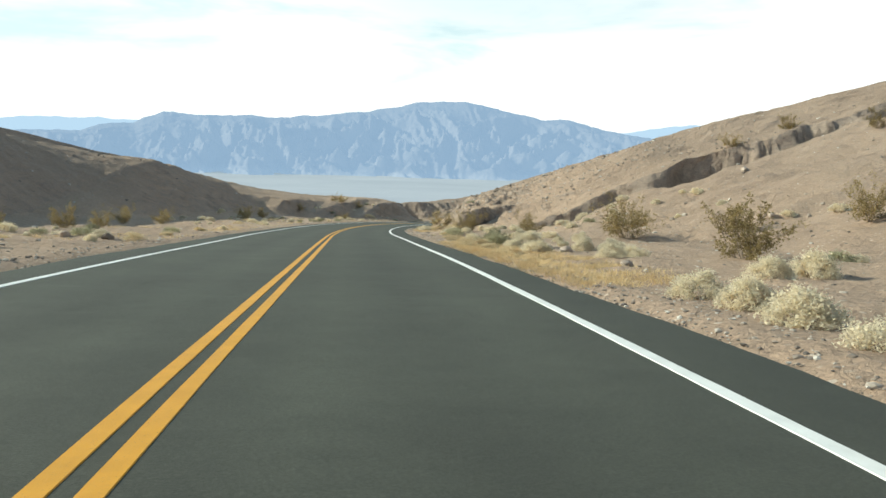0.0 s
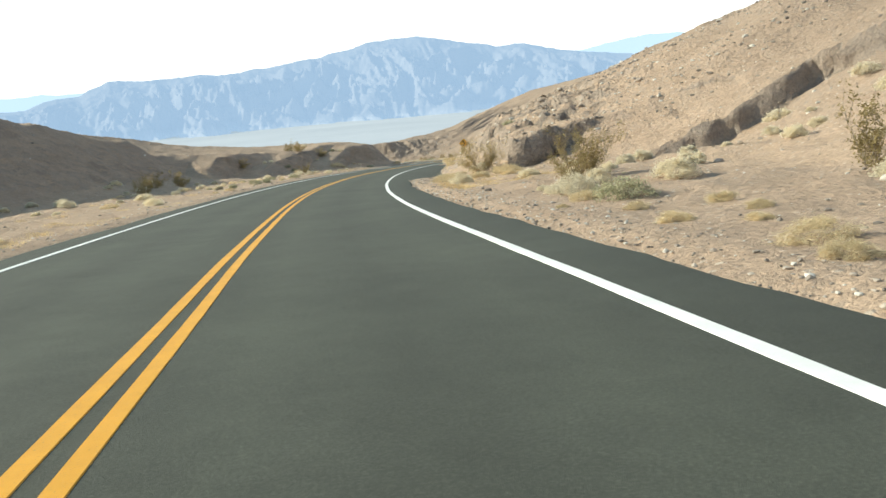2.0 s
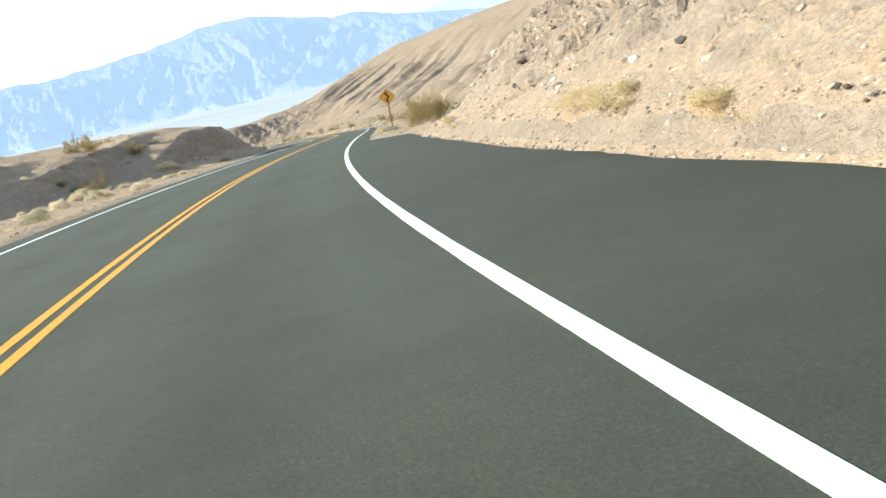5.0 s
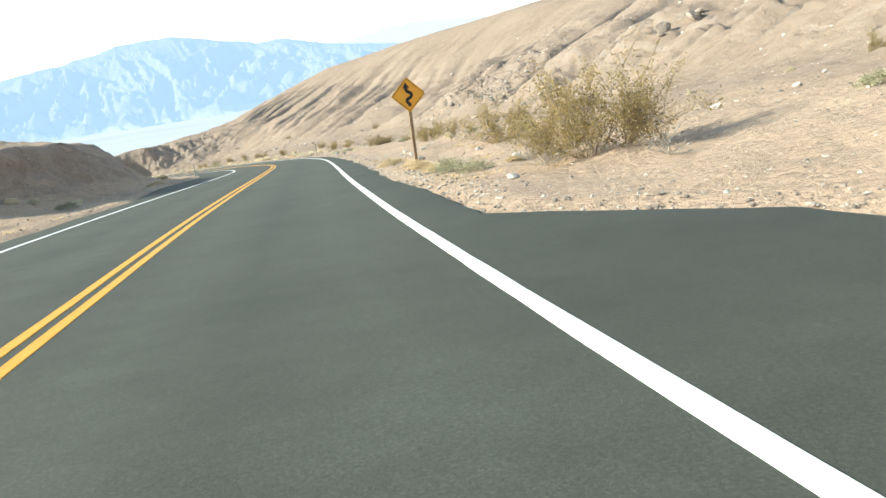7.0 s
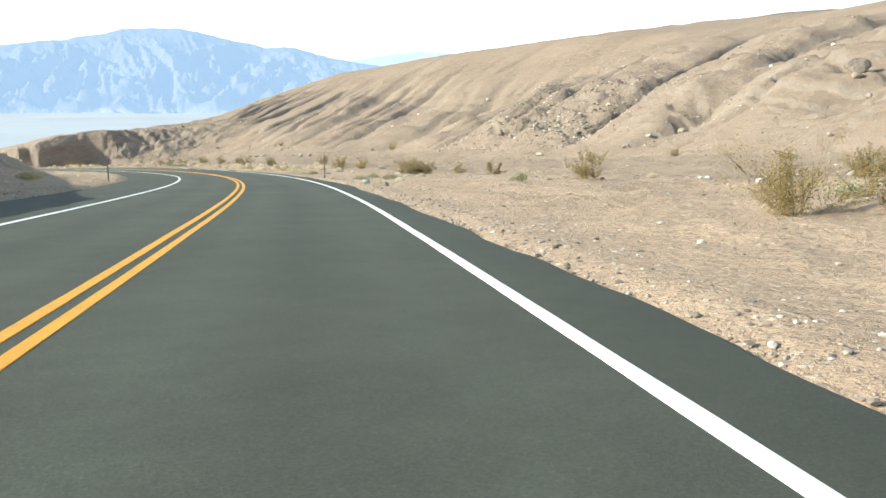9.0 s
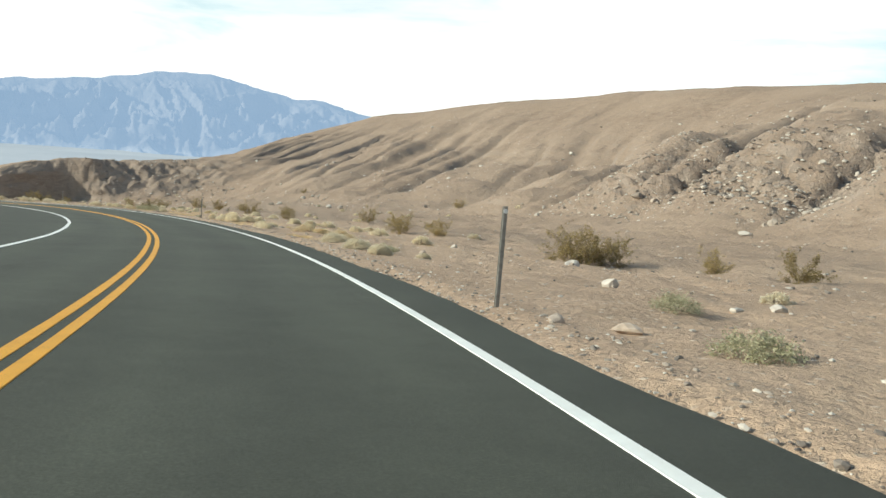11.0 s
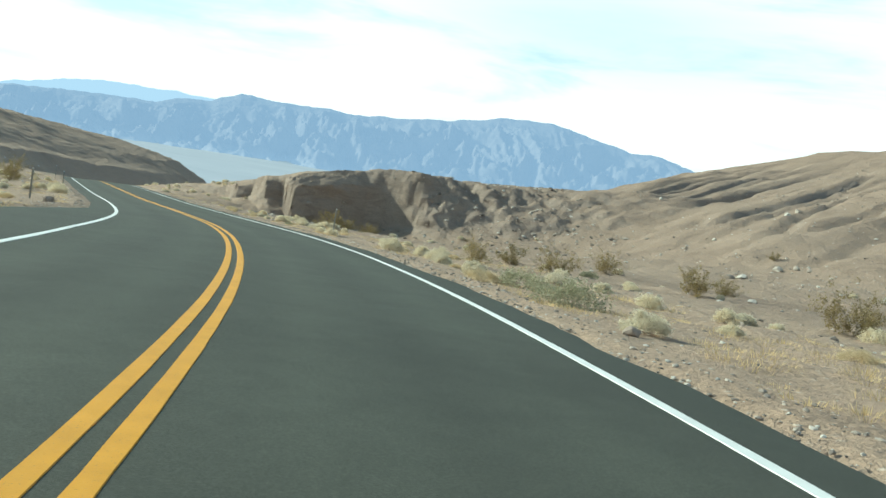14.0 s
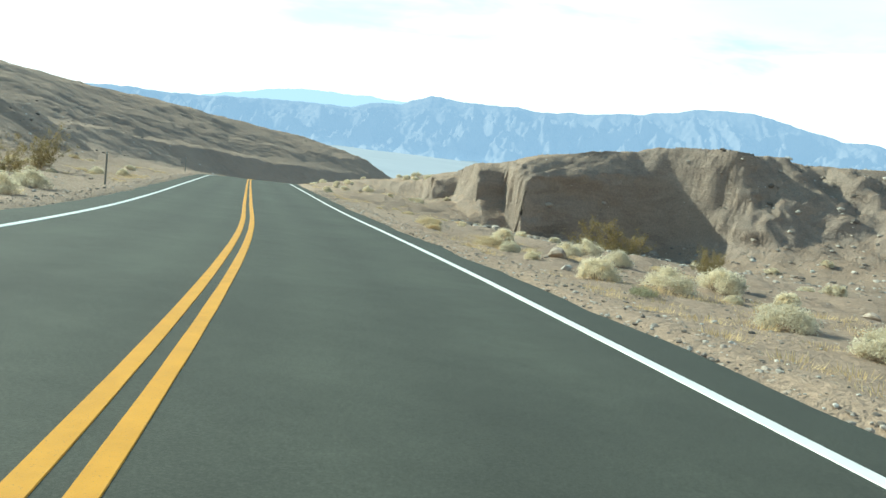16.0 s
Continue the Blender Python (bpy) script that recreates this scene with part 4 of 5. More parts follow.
# thinner growth for the slopes away from the road
SLOPE = {
    "creo": [creosote(RNG, h, True) for h in (1.4, 1.5, 1.25)],
    "pale": [mound(RNG, r, h, PALE_LEAF, 2400, 0.056, 0.030) for r, h in ((0.42, 0.40), (0.50, 0.44), (0.36, 0.36))],
    "sage": [mound(RNG, r, h, SAGE_LEAF, 1100, 0.07, 0.034) for r, h in ((0.55, 0.42), (0.6, 0.42))],
    "gold": [mound(RNG, r, h, GOLD_LEAF, 1400, 0.10, 0.012) for r, h in ((0.42, 0.36), (0.50, 0.40))],
}
KINDS = {
    "gold": ("golden_scrub", "fuzzy golden dry scrub mound at the roadside", "shrub", "golden dry scrub", GOLD, "foliage"),
    "creo": ("creosote_bush", "olive green open creosote bush on gravelly sand", "bush", "creosote bushes", CREO, "foliage"),
    "pale": ("desert_scrub", "pale cream dry desert scrub on gravelly sand", "shrub", "pale desert scrub", PALE, "foliage"),
    "sage": ("sage_bush", "low grey-green desert sage on gravelly sand", "shrub", "sage bushes", SAGE, "foliage"),
}
FIRST = {}
TAKEN = []


def grow(kind, s, d, size, rng):
    name, label, category, group, meshes, leaf_name = KINDS[kind]
    far = abs(d) > 9.5 or d < -7.5
    if far:
        meshes = SLOPE[kind]
    k = rng.randint(len(meshes))
    if (kind, far, k) not in FIRST:
        ob = FIRST[kind, far, k] = plant(name, label, category, group, *meshes[k], leaf_name)
    else:
        ob = copy_thing(FIRST[kind, far, k], Matrix.Identity(4))
    x, y, z = place(s, d, 0.03)
    if kind == "pale":
        size *= 0.8
    w = size * (0.9 + 0.25 * rng.rand())
    if kind == "gold":
        size *= 0.7
    ob.matrix_basis = pose(x, y, z, rng.normal() * 3, rng.normal() * 3, rng.rand() * 360) @ Matrix.Diagonal((w, w, size, 1))
    TAKEN.append((s, d))


SPOTS = {
    "creo": [(17.8, 9.8, 1.1), (26.5, 18.3, 1.1), (32.8, 12, 1.2), (40.5, 9.6, .85), (50, 7.8, 1.15), (63, 7.3, 1.1), (39.4, 14.7, .8), (64, -13.4, .9), (60.6, -15.1, 1), (80.6, -11.6, .8), (89, -14, .9),
             (116.3, 7.3, 1.25), (115.7, 7.8, 1.0), (117.5, 6.9, .8), (129.0, 8.6, 1.1), (148, 8.9, .85), (147.2, 9.9, .6), (150, 14, .6), (166.5, 12.6, .9), (153.6, 15.6, .8), (164, 22.5, 1),
             (202.4, 15.4, 1.15), (201.8, 14.7, 1.05), (202.0, 16.3, 1.0), (197.2, 17.2, .7), (196, 19.5, .9), (258.3, 11.3, .75), (257, 7.8, .65), (219.9, 17.4, .8), (228.5, 18.7, .8), (223.4, 16.4, .9), (234, 19.1, .9), (266.7, 13.7, .8), (269.5, 20.9, .9),
             (258.5, 17.2, .9), (250.8, 16.8, 1), (309.8, -9.4, 1.3), (309.6, 18.2, 1.45), (309.0, 19.4, 1.3)],
    "pale": [(205.7, 10.2, 1.2), (224.4, 9.9, 1.5), (224.9, 6.3, 1.3), (228.5, 5.9, .7), (229, 7.1, .85), (251.6, 5.9, 1.4), (259.9, 5.7, 1.3), (259.3, 6.7, 1.1), (284.8, 10.3, 1.3), (34.8, 6.1, 1.2), (25.8, 6.6, 1.4), (25.2, 6.0, 1.0), (22.8, 6.2, 1.3), (24.3, 7.9, 1.2), (24.0, 8.7, 1.1), (43.2, 12.5, 1), (64.2, 7.3, 1), (9.2, 5.7, 1.1), (7.8, 5.6, 1.2), (10.3, 5.6, 1.0), (13, 8.7, 1.4),
             (12.4, 7.6, 1.1), (6.2, 5.6, 1), (19.3, 7.7, 1.1), (18.6, 7.0, .9), (47.5, 7.5, .9), (45.6, 6.4, 1.15), (46.4, 6.2, .8), (57.2, 5.7, 1.05), (144.4, 9.4, 1), (217, 5.9, .9), (218, 6.8, 1), (217, 8.6, 1), (215.5, 10.5, 1),
             (224.4, 7.1, 1.2), (225, 7.9, 1), (221.8, 10, 1.2), (220.9, 10.8, 1), (226.8, 10.6, 1), (244.4, 16, 1.1), (249.4, 21.9, 1), (246.6, 10, 1.1), (270.2, 22, 1), (254.9, 6.0, 1.0), (253.0, 8.9, 1.0),
             (253.2, 10.4, 1.1), (249.2, 9.6, 1.1), (257, 6.4, 1), (256, 13, 1), (275.5, 6.8, 1.1), (278, 7.3, 1.1), (281.7, 7.4, 1.1), (282, 6.2, 1.2), (282.6, 10.4, 1.1), (290.8, 9.5, 1.3), (290.2, 8.7, 1.1),
             (283.3, 9.3, 1.3), (287.6, 6.2, 1), (292.2, 7.4, 1.2), (311.8, 26.5, 1.2), (311.4, 29.8, 1.3), (310.9, 32.9, 1.3), (310.2, 24.2, 1), (294.2, -6.2, 1.4), (290, -6.0, 1.4), (291.5, -7, 1.2), (286, -6.2, 1.3), (283, -7.6, 1.2)],
    "sage": [(28.3, 6, 1.0), (30.8, 6.4, 1.1), (42.4, 6.3, .9), (180.6, 6.1, .7), (245.6, 6.1, 1.2), (118.8, 5.7, .6), (184.6, 7.6, .6), (249.0, 6.3, 1.0)],
}
for kind, spots in SPOTS.items():
    for s, d, size in spots:
        grow(kind, s, d, size, RNG)


def scatter(kind, count, s0, s1, d0, d1, sizes, seed, power=1.0):
    rng = np.random.RandomState(seed)
    done, tries = 0, 0
    while done < count and tries < count * 30:
        tries += 1
        s, d = s0 + (s1 - s0) * rng.rand(), d0 + (d1 - d0) * rng.rand() ** power
        if any(abs(s - a) < 0.8 and abs(d - b) < 0.8 for a, b in TAKEN):
            continue
        if smooth_noise(np.array(s / 7.0), np.array(d / 4.0 + 30)) < -0.12:
            continue
        hs = [float(land(s + a, d + b)) for a, b in ((0, 0), (0.5, 0), (0, 0.5))]
        if max(hs) - min(hs) > 0.4 or d < right_edge(np.array(s)) + 0.6 and d > -left_edge(np.array(s)) - 0.6:
            continue
        grow(kind, s, d, sizes[0] + (sizes[1] - sizes[0]) * rng.rand(), rng)
        done += 1


for s, d, size in ((61, 6.7, 1.3), (60.4, 6.0, 1.2), (62.9, 5.6, 1.1), (62.1, 5.9, 1.2), (60.4, 7.9, 1.2), (61.4, 7.7, 1.1), (59.5, 6.7, 1.0), (64.2, 6.3, 1), (65.2, 6.6, .9), (58.6, 7.6, .9),
                   (27.1, 5.1, 1.2), (28.4, 5.3, .9), (24.4, 5.2, 1.0), (26, 5.4, .9), (21.5, 5.2, .9), (82.9, 6.9, 1.2), (84.5, 7.0, 1.1), (80, 6.9, .9), (76, 6.9, .8), (98, 6.8, .9), (70.7, 7.0, .7),
                   (128.2, 4.9, .9), (121.1, 5.3, 1.1), (123.3, 5.2, 1.1), (125.6, 5.3, 1.0), (119.3, 6.7, .6), (249.5, 5.5, 1.1), (116.7, -10.6, 1.5), (128.5, -9.4, 1.7), (129.6, -9.0, 1.2), (178.2, -9.2, 1.6), (158, -7.1, 1.4),
                   (159.5, -7.2, 1.0), (154, -6.9, .9), (204.9, 6.9, 1.1), (213.4, 7.3, 1.2), (212.3, 7.8, 1.3), (211.4, 8.4, 1.1), (289.7, 6.3, 1.2), (300.3, 6.8, 1.2), (302, 7.4, 1.1), (298, 6.4, 1), (296, 6.1, 1)):
    grow("gold", s, d, size, RNG)
scatter("gold", 18, 3, 46, 5.2, 6.8, (0.4, 0.8), 61)
scatter("gold", 26, 196, 318, 5.6, 12, (0.5, 0.9), 62)
scatter("gold", 36, 12, 135, -5.4, -13, (0.5, 0.95), 63)
scatter("gold", 22, 258, 335, -6, -14, (0.6, 1.1), 64)
scatter("pale", 46, 195, 320, 5.6, 20, (0.6, 1.15), 3, 1.6)
scatter("pale", 52, 4, 58, 5.8, 20, (0.5, 1.15), 4, 1.5)
scatter("pale", 14, 118, 190, 6, 28, (0.5, 0.9), 5)
scatter("pale", 84, 12, 140, -6, -16, (0.5, 1.15), 6)
scatter("pale", 30, 258, 335, -6, -16, (0.6, 1.3), 7)
scatter("pale", 34, 318, 372, 5.5, 15, (0.7, 1.3), 8)
scatter("pale", 12, 222, 312, 18, 42, (0.6, 1.1), 14)
scatter("creo", 6, 5, 60, 14, 32, (0.7, 1.1), 9)
scatter("creo", 8, 118, 215, 14, 36, (0.4, 0.7), 10)
scatter("creo", 9, 222, 312, 14, 45, (0.5, 0.8), 11)
scatter("creo", 10, 20, 140, -9, -16, (0.6, 1.0), 12)
scatter("creo", 6, 258, 330, -8, -20, (0.7, 1.1), 13)
scatter("sage", 16, 0, 330, 5.4, 16, (0.4, 0.8), 15, 1.5)
scatter("sage", 16, 20, 140, -6, -13, (0.5, 0.9), 16)


def dead_branch(s, d, size, turn):
    rng = np.random.RandomState(int(s * 10))
    v, f = tubes(rng, stem_paths(rng, 9, 0.95, 1.45, 5, 4), 0.016, 0.004, 4)
    ob = new("dead_branch", mesh_from("dead_branch", v, f, [DEAD_WOOD]))
    x, y, z = place(s, d, -0.04)
    ob.matrix_basis = pose(x, y, z, 8, 0, turn) @ Matrix.Diagonal((size, size, size * 0.6, 1))
    tagged(ob, "bleached grey dead branches lying on gravelly sand", "dead branch", "dead branches")


for at in ((116.7, 6.6, 0.9, 30), (113.7, 7.6, 0.8, 140), (116.3, 8.0, 0.9, 250)):
    dead_branch(*at)


def build_grass():
    """Golden dry grass in tufts, thickest along the pavement's edge."""
    rng = np.random.RandomState(33)
    tufts = []
    for s0, s1, d0, d1, n in ((12, 40, 4.6, 6.6, 620), (53, 70, 5.2, 8.5, 150), (116, 136, 4.9, 8, 24), (200, 320, 5.2, 12, 720), (0, 130, -5.2, -11, 260),
                              (255, 335, -5.6, -13, 260), (320, 370, 5, 12, 160), (68, 98, 6.6, 8.2, 40)):
        s = s0 + (s1 - s0) * rng.rand(n)
        d = d0 + (d1 - d0) * rng.rand(n) ** 1.5
        keep = smooth_noise(s / 5, d * 0 + 4 + d0) > -0.18
        tufts.append(np.stack([s[keep], d[keep]], 1))
    tufts = np.concatenate(tufts)
    n, per = len(tufts), 100
    x, y, z = on_road(tufts[:, 0], tufts[:, 1], land(tufts[:, 0], tufts[:, 1]))
    base = np.repeat(np.stack([x, y, z - 0.02], 1), per, 0)
    h = np.repeat(0.05 + 0.085 * rng.rand(n), per) * (0.5 + 0.6 * rng.rand(n * per))
    az, lean = rng.rand(n * per) * 2 * math.pi, 0.2 + 1.1 * rng.rand(n * per)
    out = np.stack([np.cos(az), np.sin(az), 0 * az], 1)
    base = base + out * (0.36 * rng.rand(n * per) ** 0.6)[:, None]
    tip = base + out * (h * np.sin(lean))[:, None] + np.array([0, 0, 1.0]) * (h * np.cos(lean))[:, None]
    w = np.stack([-np.sin(az), np.cos(az), 0 * az], 1) * (0.003 + 0.004 * rng.rand(n * per))[:, None]
    v = np.stack([base - w, base + w, tip + w * 0.25, tip - w * 0.25], 1).reshape(-1, 3)
    ob = new("dry_grass", mesh_from("dry_grass", v, np.arange(4 * n * per).reshape(-1, 4), [GRASS], False))
    tagged(ob, "golden dry grass tufts along the road's edge", "grass", kind="stuff")


build_grass()


# ---- stones ----
def stone_mesh(rng, name, material, sub=2):
    bm = bmesh.new()
    bmesh.ops.create_icosphere(bm, subdivisions=sub, radius=0.5)
    cuts = [(Vector(rng.normal(size=3)).normalized(), 0.26 + 0.16 * rng.rand()) for _ in range(9)]
    for v in bm.verts:
        for n, c in cuts:
            over = v.co.dot(n) - c
            if over > 0:
                v.co -= n * over * 0.92
        v.co *= 1 + 0.10 * rng.normal()
        v.co.z *= 0.72
    me = bpy.data.meshes.new(name)
    bm.to_mesh(me)
    bm.free()
    me.materials.append(material)
    return me


def build_rocks():
    rng = np.random.RandomState(44)
    tan = [stone_mesh(rng, "rock", STONE) for _ in range(5)]
    pale = [stone_mesh(rng, "rock", PALE_STONE) for _ in range(4)]

    def put(s, d, size, light):
        ob = new("rock", (pale if light else tan)[rng.randint(4)])
        x, y, z = place(s, d, -size * 0.12)
        ob.matrix_basis = pose(x, y, z, rng.normal() * 12, rng.normal() * 12, rng.rand() * 360) @ Matrix.Diagonal((size, size * (0.6 + 0.4 * rng.rand()), size * (0.7 + 0.3 * rng.rand()), 1))
        if light:
            tagged(ob, "pale whitish angular rock lying on sandy ground", "rock", "pale rocks")
        else:
            tagged(ob, "tan brown angular rock lying on gravelly ground", "rock", "brown rocks")

    for s, d, size in ((115.1, 5.6, .3), (119.6, 6.8, .4), (118.6, 7.4, .3), (137.7, 7.2, .4), (138.8, 6.5, .34), (134.1, 6.3, .42), (134.8, 6.1, .28), (137.2, 6.2, .25), (135.6, 6.6, .3), (188, 8.3, .65), (185, 9.6, .4),
                       (185.2, 9, .32), (203, 5.9, .35), (198.4, 12.8, .7), (128.2, 5.9, .45), (126.6, 7.4, .3), (142, 12, .5), (150, 16, .5)):
        put(s, d, size * 0.72, True)
    put(182.6, 4.95, .22, False)
    put(287.2, 7.3, .6, False)
    for s, d, size in ((192.2, 48.2, 2.0), (192.8, 49.4, 1.4), (192.4, 52.6, 2.2), (193, 53.8, 1.5), (191.4, 47.2, 1.1), (228.6, 40.2, 1.2), (227.4, 40.8, .9), (219.4, 44.3, 1.1)):
        put(s, d, size, False)
    for n, s0, s1, d0, d1, lo, hi, light in ((28, 0, 68, 5.2, 22, .14, .4, .25), (40, 112, 200, 5.2, 30, .14, .5, .45), (44, 200, 315, 5.4, 30, .14, .45, .25), 
                                            (22, 70, 106, 8.5, 20, .2, .5, .4), (16, 0, 66, 16, 45, .2, .7, .3), (20, 10, 140, -5.6, -15, .14, .45, .3),
                                            (16, 255, 335, -6, -30, .2, .8, .4), (8, 318, 345, 6, 14, .2, .6, .2), (34, 64, 106, 8, 24, .16, .55, .45)):
        for _ in range(n):
            put(s0 + (s1 - s0) * rng.rand(), d0 + (d1 - d0) * rng.rand() ** 1.3, lo + (hi - lo) * rng.rand() ** 2.2, rng.rand() < light)


def build_hill_boulders():
    """Boulders strewn over the far hillside and caught in the beds of its gullies."""
    rng = np.random.RandomState(46)
    at = []
    for bed in RILLS[(RILLS > 150) & (RILLS < 300)]:
        a = 34 + 44 * rng.rand(10)
        at.append(np.stack([bed + 0.28 * (a - 45) + rng.normal(size=10) * 0.9, a, 0.15 + 0.28 * rng.rand(10) ** 2], 1))
    for n, s0, s1, d0, d1 in ((34, 200, 310, 36, 90), (16, 120, 215, 30, 66)):
        at.append(np.stack([s0 + (s1 - s0) * rng.rand(n), d0 + (d1 - d0) * rng.rand(n), 0.13 + 0.30 * rng.rand(n) ** 2.2], 1))
    at = np.concatenate(at)
    x, y, z = on_road(at[:, 0], at[:, 1], land(at[:, 0], at[:, 1]))
    forms = [stone_mesh(rng, "boulder", PALE_STONE) for _ in range(6)]
    vs, fs, base = [], [], 0
    for k in range(len(at)):
        me = forms[k % 6]
        v = np.array([tuple(p.co) for p in me.vertices]) * 2 * at[k, 2] * (0.75 + 0.5 * rng.rand(3))
        c, q = math.cos(k * 2.4), math.sin(k * 2.4)
        vs.append(np.stack([v[:, 0] * c - v[:, 1] * q + x[k], v[:, 0] * q + v[:, 1] * c + y[k], v[:, 2] + z[k] + at[k, 2] * 0.25], 1))
        fs.append(np.array([list(p.vertices) for p in me.polygons]) + base)
        base += len(v)
    for me in forms:
        bpy.data.meshes.remove(me)
    m = Mat("hill_boulder", 0.9)
    m.color(m.mix(0.6, m.ramp(m.geo.outputs["Random Per Island"], [(0.0, (0.30, 0.25, 0.205)), (0.5, (0.44, 0.385, 0.325)), (1.0, (0.60, 0.55, 0.48))]), m.ramp(m.noise(6.0, 5, 0.65), [(0.3, (0.75, 0.75, 0.75)), (0.7, (1.15, 1.15, 1.15))]), "MULTIPLY"))
    ob = new("hill_boulders", mesh_from("hill_boulders", np.concatenate(vs), np.concatenate(fs), [m.m], False))
    tagged(ob, "pale boulders strewn over the eroded hillside", "boulders", kind="stuff")


def build_gravel():
    """Loose small stones, too many to count, strewn over both verges and slopes."""
    rng = np.random.RandomState(55)
    parts_s, parts_d, parts_r = [], [], []
    for n, s0, s1, d0, d1, lo, hi, pw in ((13000, -5, 330, 4.5, 16, .012, .062, 1.7), (5000, 0, 330, 12, 45, .04, .16, 1.0), (5000, -5, 335, -4.8, -15, .02, .09, 1.5), (5500, 62, 108, 4.6, 20, .014, .075, 1.2),
                                          (6000, 195, 312, 36, 100, .05, .17, 1.0), (1500, 300, 322, 12, 48, .06, .35, 1.0), (1500, 214, 236, 37, 55, .06, .30, 1.0), (450, 214, 226, 40, 44, .08, .36, 1.0), (3500, 63, 108, 7.5, 26, .03, .17, 1.0), (1600, 210, 275, 36, 72, .05, .2, 1.0), (3500, 258, 400, -13, -60, .05, .26, 1.0), (1500, -5, 110, -18, -50, .05, .2, 1.0)):
        parts_s.append(s0 + (s1 - s0) * rng.rand(n))
        parts_d.append(d0 + (d1 - d0) * rng.rand(n) ** pw)
        parts_r.append(lo + (hi - lo) * rng.rand(n) ** 3)
    # a strip of finer chips along both edges of the pavement
    for n, s0, s1, sign in ((9000, 0, 330, 1), (5000, 0, 335, -1)):
        q = s0 + (s1 - s0) * rng.rand(n)
        edge = right_edge(q) if sign > 0 else left_edge(q)
        parts_s.append(q)
        parts_d.append(sign * (edge + 0.06 + 1.1 * rng.rand(n) ** 1.8))
        parts_r.append(0.012 + 0.035 * rng.rand(n) ** 2)
    s, d, r = (np.concatenate(p) for p in (parts_s, parts_d, parts_r))
    keep = np.where(d > 0, d > right_edge(s) + 0.05, -d > left_edge(s) + 0.05)
    s, d, r = s[keep], d[keep], r[keep]
    n = len(s)
    x, y, z = on_road(s, d, land(s, d))
    ball = bmesh.new()
    bmesh.ops.create_icosphere(ball, subdivisions=1, radius=1.0)
    unit = np.array([tuple(v.co) for v in ball.verts])
    tri = np.array([[v.index for v in f.verts] for f in ball.faces])
    ball.free()
    v = unit[None] * (0.70 + 0.45 * rng.rand(n, len(unit), 1)) * r[:, None, None] * np.array([1, 0.75, 0.5])
    a = rng.rand(n) * 2 * math.pi
    c, q = np.cos(a)[:, None], np.sin(a)[:, None]
    v = np.stack([v[..., 0] * c - v[..., 1] * q, v[..., 0] * q + v[..., 1] * c, v[..., 2]], -1) + np.stack([x, y, z + r * 0.05], -1)[:, None, :]
    f = (tri[None] + len(unit) * np.arange(n)[:, None, None]).reshape(-1, 3)
    m = Mat("loose_stone_mix", 0.9)
    m.color(m.ramp(m.geo.outputs["Random Per Island"], [(0.0, (0.14, 0.12, 0.105)), (0.35, (0.27, 0.225, 0.185)), (0.70, (0.42, 0.36, 0.30)), (0.95, (0.56, 0.52, 0.46))]))
    ob = new("loose_stones", mesh_from("loose_stones", v.reshape(-1, 3), f, [m.m], False))
    tagged(ob, "small tan and grey loose stones on the verges", "gravel", kind="stuff")


build_rocks()
build_hill_boulders()
build_gravel()


# ---- warning sign and marker posts ----
def ribbon(bm, pts, width, depth, y0):
    """A flat winding band in the xz plane, with a little thickness."""
    pts = [Vector((p[0], 0, p[1])) for p in pts]
    rows = []
    for i, p in enumerate(pts):
        t = (pts[min(i + 1, len(pts) - 1)] - pts[max(i - 1, 0)]).normalized()
        n = Vector((-t.z, 0, t.x)) * width / 2
        rows.append([bm.verts.new(p + n + Vector((0, y, 0))) for y in (y0, y0 - depth)] + [bm.verts.new(p - n + Vector((0, y, 0))) for y in (y0 - depth, y0)])
    for a, b in zip(rows, rows[1:]):
        for k in range(4):
            bm.faces.new((a[k], a[(k + 1) % 4], b[(k + 1) % 4], b[k]))


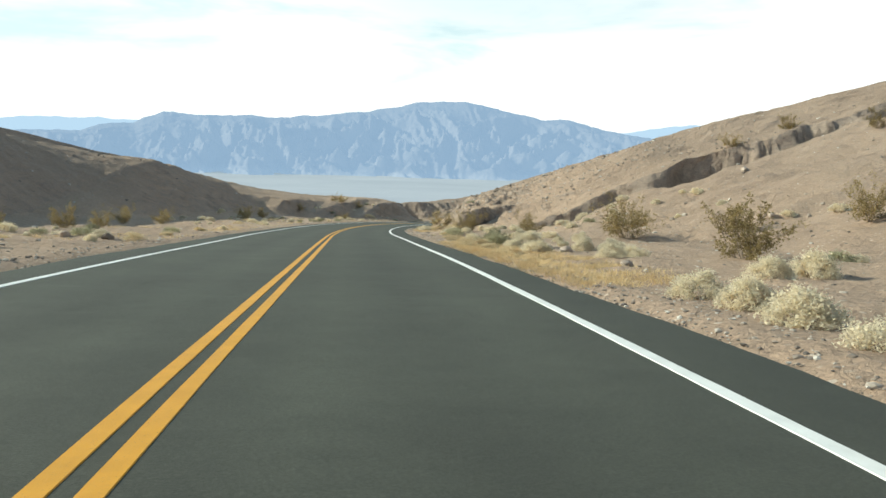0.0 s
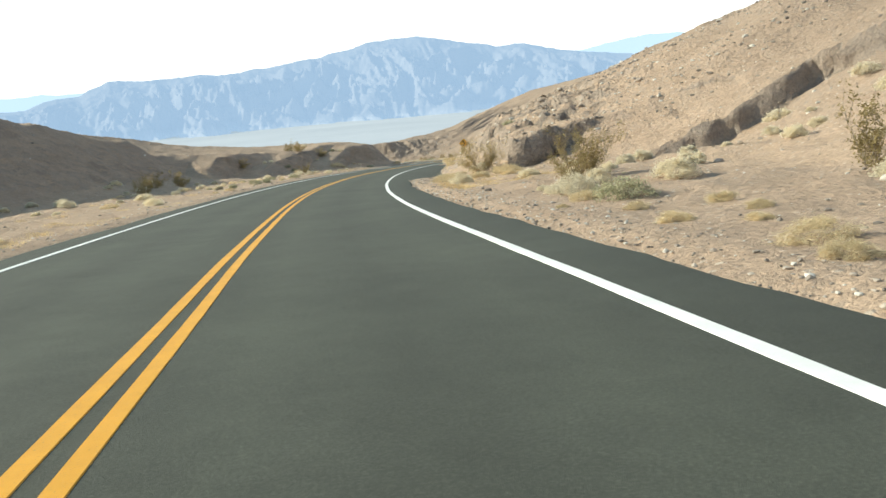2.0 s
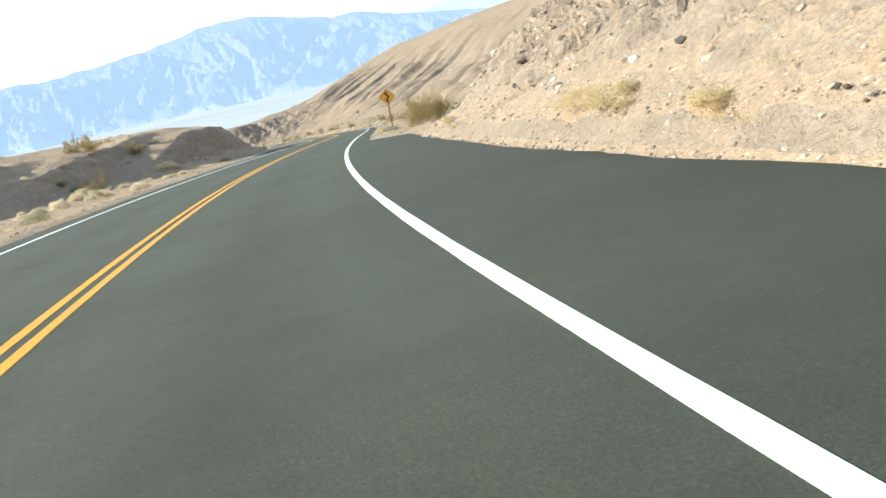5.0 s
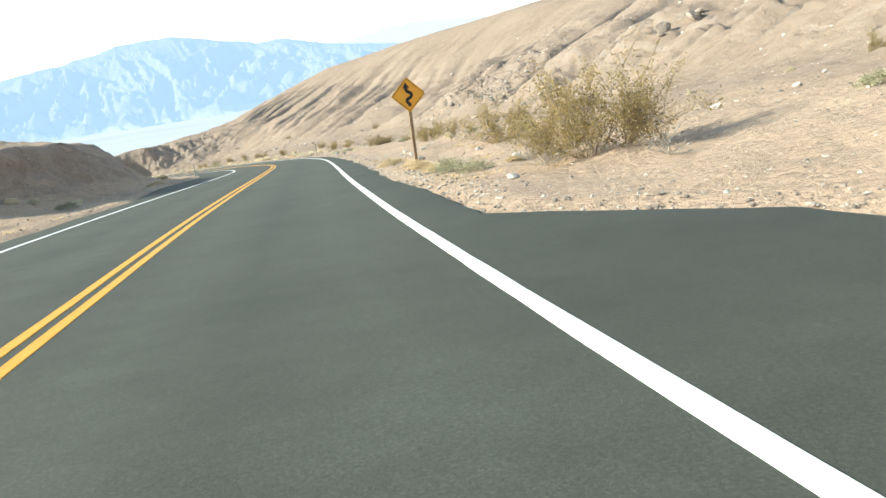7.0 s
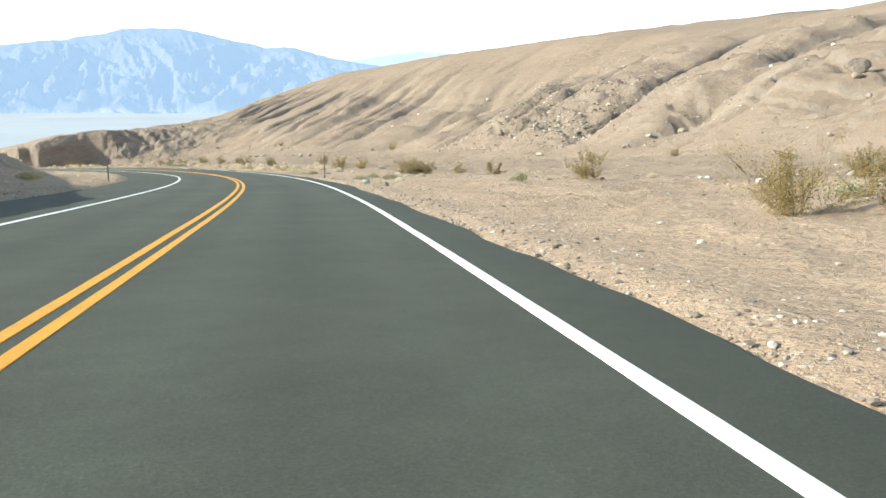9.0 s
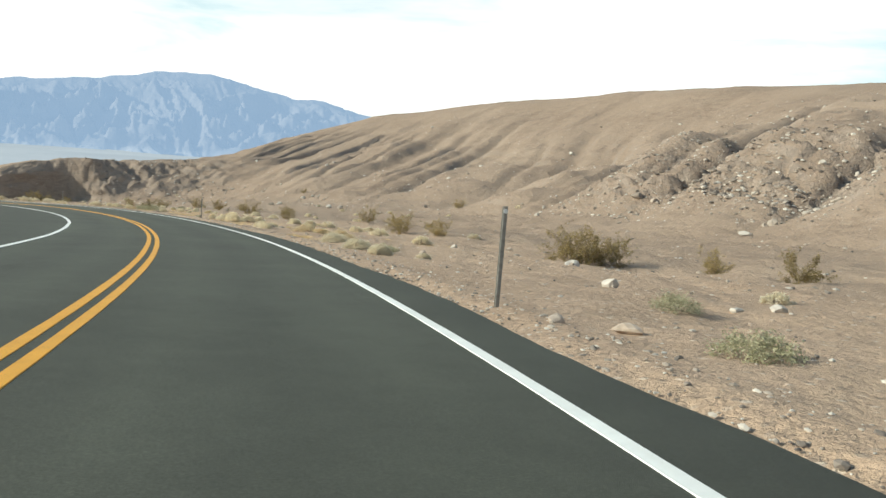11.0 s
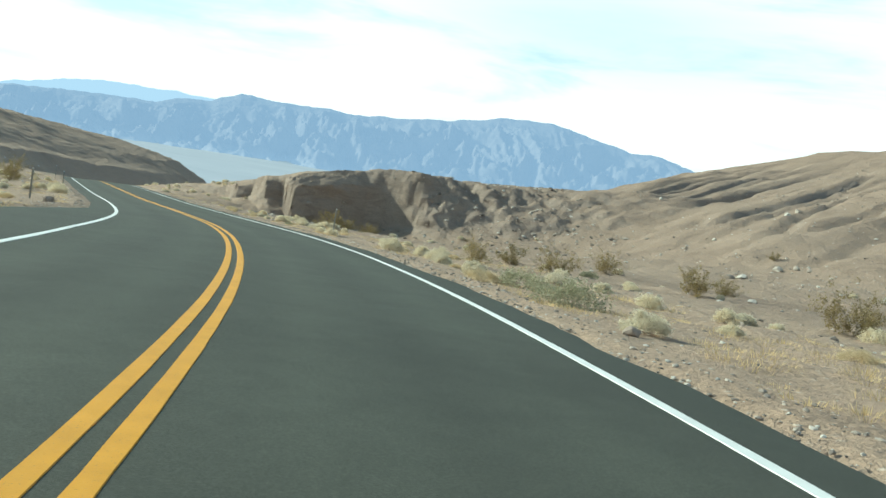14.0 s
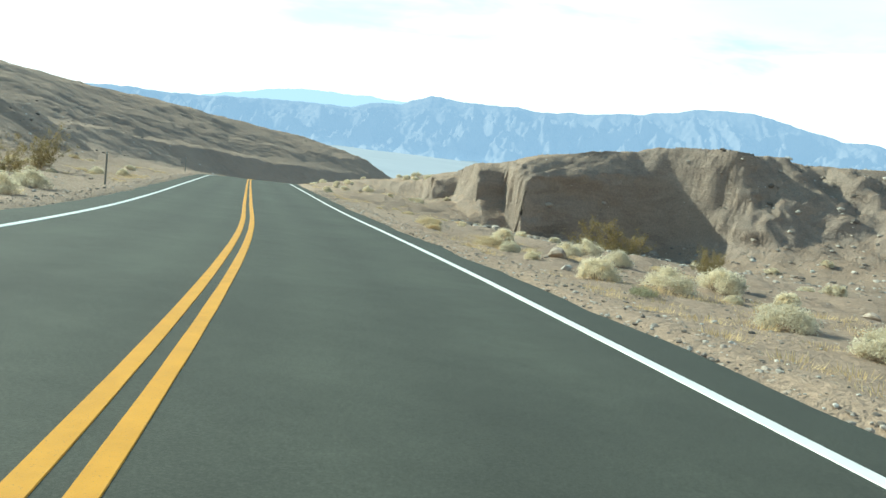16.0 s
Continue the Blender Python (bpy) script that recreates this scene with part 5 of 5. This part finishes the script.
def build_sign():
    s, d = 128.1, 5.72
    x, y, z = place(s, d, 0.0)
    head = float(np.interp(s, LINE[:, 0], LINE[:, 4]))
    sign = new("road_sign")
    tagged(sign, "orange-yellow diamond winding road warning sign on a wooden post", "road sign")
    sign.matrix_basis = pose(x, y, z, 0, 1.2, math.degrees(head) + 4)
    bm = bmesh.new()
    vs = box(bm, (0.09, 0.09, 2.9), (0, 0.054, 0.87))
    bmesh.ops.bevel(bm, geom=bm.edges[:], offset=0.006, segments=1, affect="EDGES")
    part("post", bm, RUST_POST, sign, "weathered tan wooden post")
    centre = 2.03
    turn = Matrix.Rotation(radians(45), 4, "Y")
    bm = bmesh.new()
    vs = box(bm, (0.76, 0.004, 0.76), (0, 0, centre), turn)
    ed = [e for e in bm.edges if abs((e.verts[0].co - e.verts[1].co).y) > 0.003]
    bmesh.ops.bevel(bm, geom=ed, offset=0.035, segments=4, affect="EDGES")
    plate = part("plate", bm, SIGN_YELLOW, sign, "orange-yellow diamond plate")
    bm = bmesh.new()
    for k in range(4):
        spin = Matrix.Rotation(radians(45 + 90 * k), 4, "Y")
        box(bm, (0.68, 0.002, 0.014), (Matrix.Translation((0, -0.004, centre)) @ spin) @ Vector((0, 0, 0.346)), spin)
    part("border", bm, SIGN_BLACK, plate, "thin black border")
    bm = bmesh.new()
    path = [(0.012, -0.28), (0.012, -0.22), (-0.02, -0.19), (-0.045, -0.16), (-0.04, -0.12), (0.0, -0.085), (0.055, -0.06), (0.085, -0.02), (0.08, 0.025), (0.04, 0.055), (-0.01, 0.08), (-0.035, 0.115), (-0.038, 0.17)]
    ribbon(bm, [(a * 1.23, b * 1.23 + centre) for a, b in path], 0.097, 0.002, -0.003)
    tip = [(-0.125, 0.165), (0.05, 0.165), (-0.038, 0.31)]
    front = [bm.verts.new((a * 1.23, -0.005, b * 1.23 + centre)) for a, b in tip]
    rear = [bm.verts.new((a * 1.23, -0.003, b * 1.23 + centre)) for a, b in tip]
    bm.faces.new(front)
    bm.faces.new(rear[::-1])
    for k in range(3):
        bm.faces.new((front[k], rear[k], rear[(k + 1) % 3], front[(k + 1) % 3]))
    part("arrow", bm, SIGN_BLACK, plate, "black winding arrow")
    for zz in (centre - 0.18, centre + 0.18):
        bm = bmesh.new()
        bmesh.ops.create_cone(bm, cap_ends=True, segments=10, radius1=0.012, radius2=0.009, depth=0.010, matrix=Matrix.Translation((0, -0.008, zz)) @ Matrix.Rotation(radians(90), 4, "X"))
        part("bolt", bm, STEEL, plate)


def marker_post(height, label):
    """A steel channel post with a reflector near its top."""
    ob = new("marker_post")
    tagged(ob, label, "marker post", "roadside marker posts")
    bm = bmesh.new()
    for size, at in (((0.042, 0.006, height + 0.3), (0, 0, height / 2 - 0.15)), ((0.006, 0.028, height + 0.3), (-0.020, 0.012, height / 2 - 0.15)), ((0.006, 0.028, height + 0.3), (0.020, 0.012, height / 2 - 0.15)),
                     ((0.014, 0.006, height + 0.3), (-0.028, 0.026, height / 2 - 0.15)), ((0.014, 0.006, height + 0.3), (0.028, 0.026, height / 2 - 0.15))):
        box(bm, size, at)
    part("channel", bm, STEEL, ob, "dull grey steel channel")
    bm = bmesh.new()
    bmesh.ops.create_cone(bm, cap_ends=True, segments=16, radius1=0.03, radius2=0.03, depth=0.010, matrix=Matrix.Translation((0, -0.009, height - 0.06)) @ Matrix.Rotation(radians(90), 4, "X"))
    part("reflector", bm, REFLECTOR, ob, "round white reflector")
    return ob


build_sign()
tall = marker_post(1.28, "slim dark steel roadside marker post in gravel")
for k, (s, d, lean) in enumerate(((184.0, 4.72, 0.0), (228.0, 5.1, 0.2), (270.6, 6.2, 0.4), (185.4, -6.6, 0.0), (267.5, -6.7, 1.0), (303.0, -5.5, 0.0), (344.0, -5.4, 0.0))):
    ob = tall if k == 0 else copy_thing(tall, Matrix.Identity(4))
    x, y, z = place(s, d, 0.0)
    ob.matrix_basis = pose(x, y, z, 0, lean, math.degrees(float(np.interp(s, LINE[:, 0], LINE[:, 4]))))
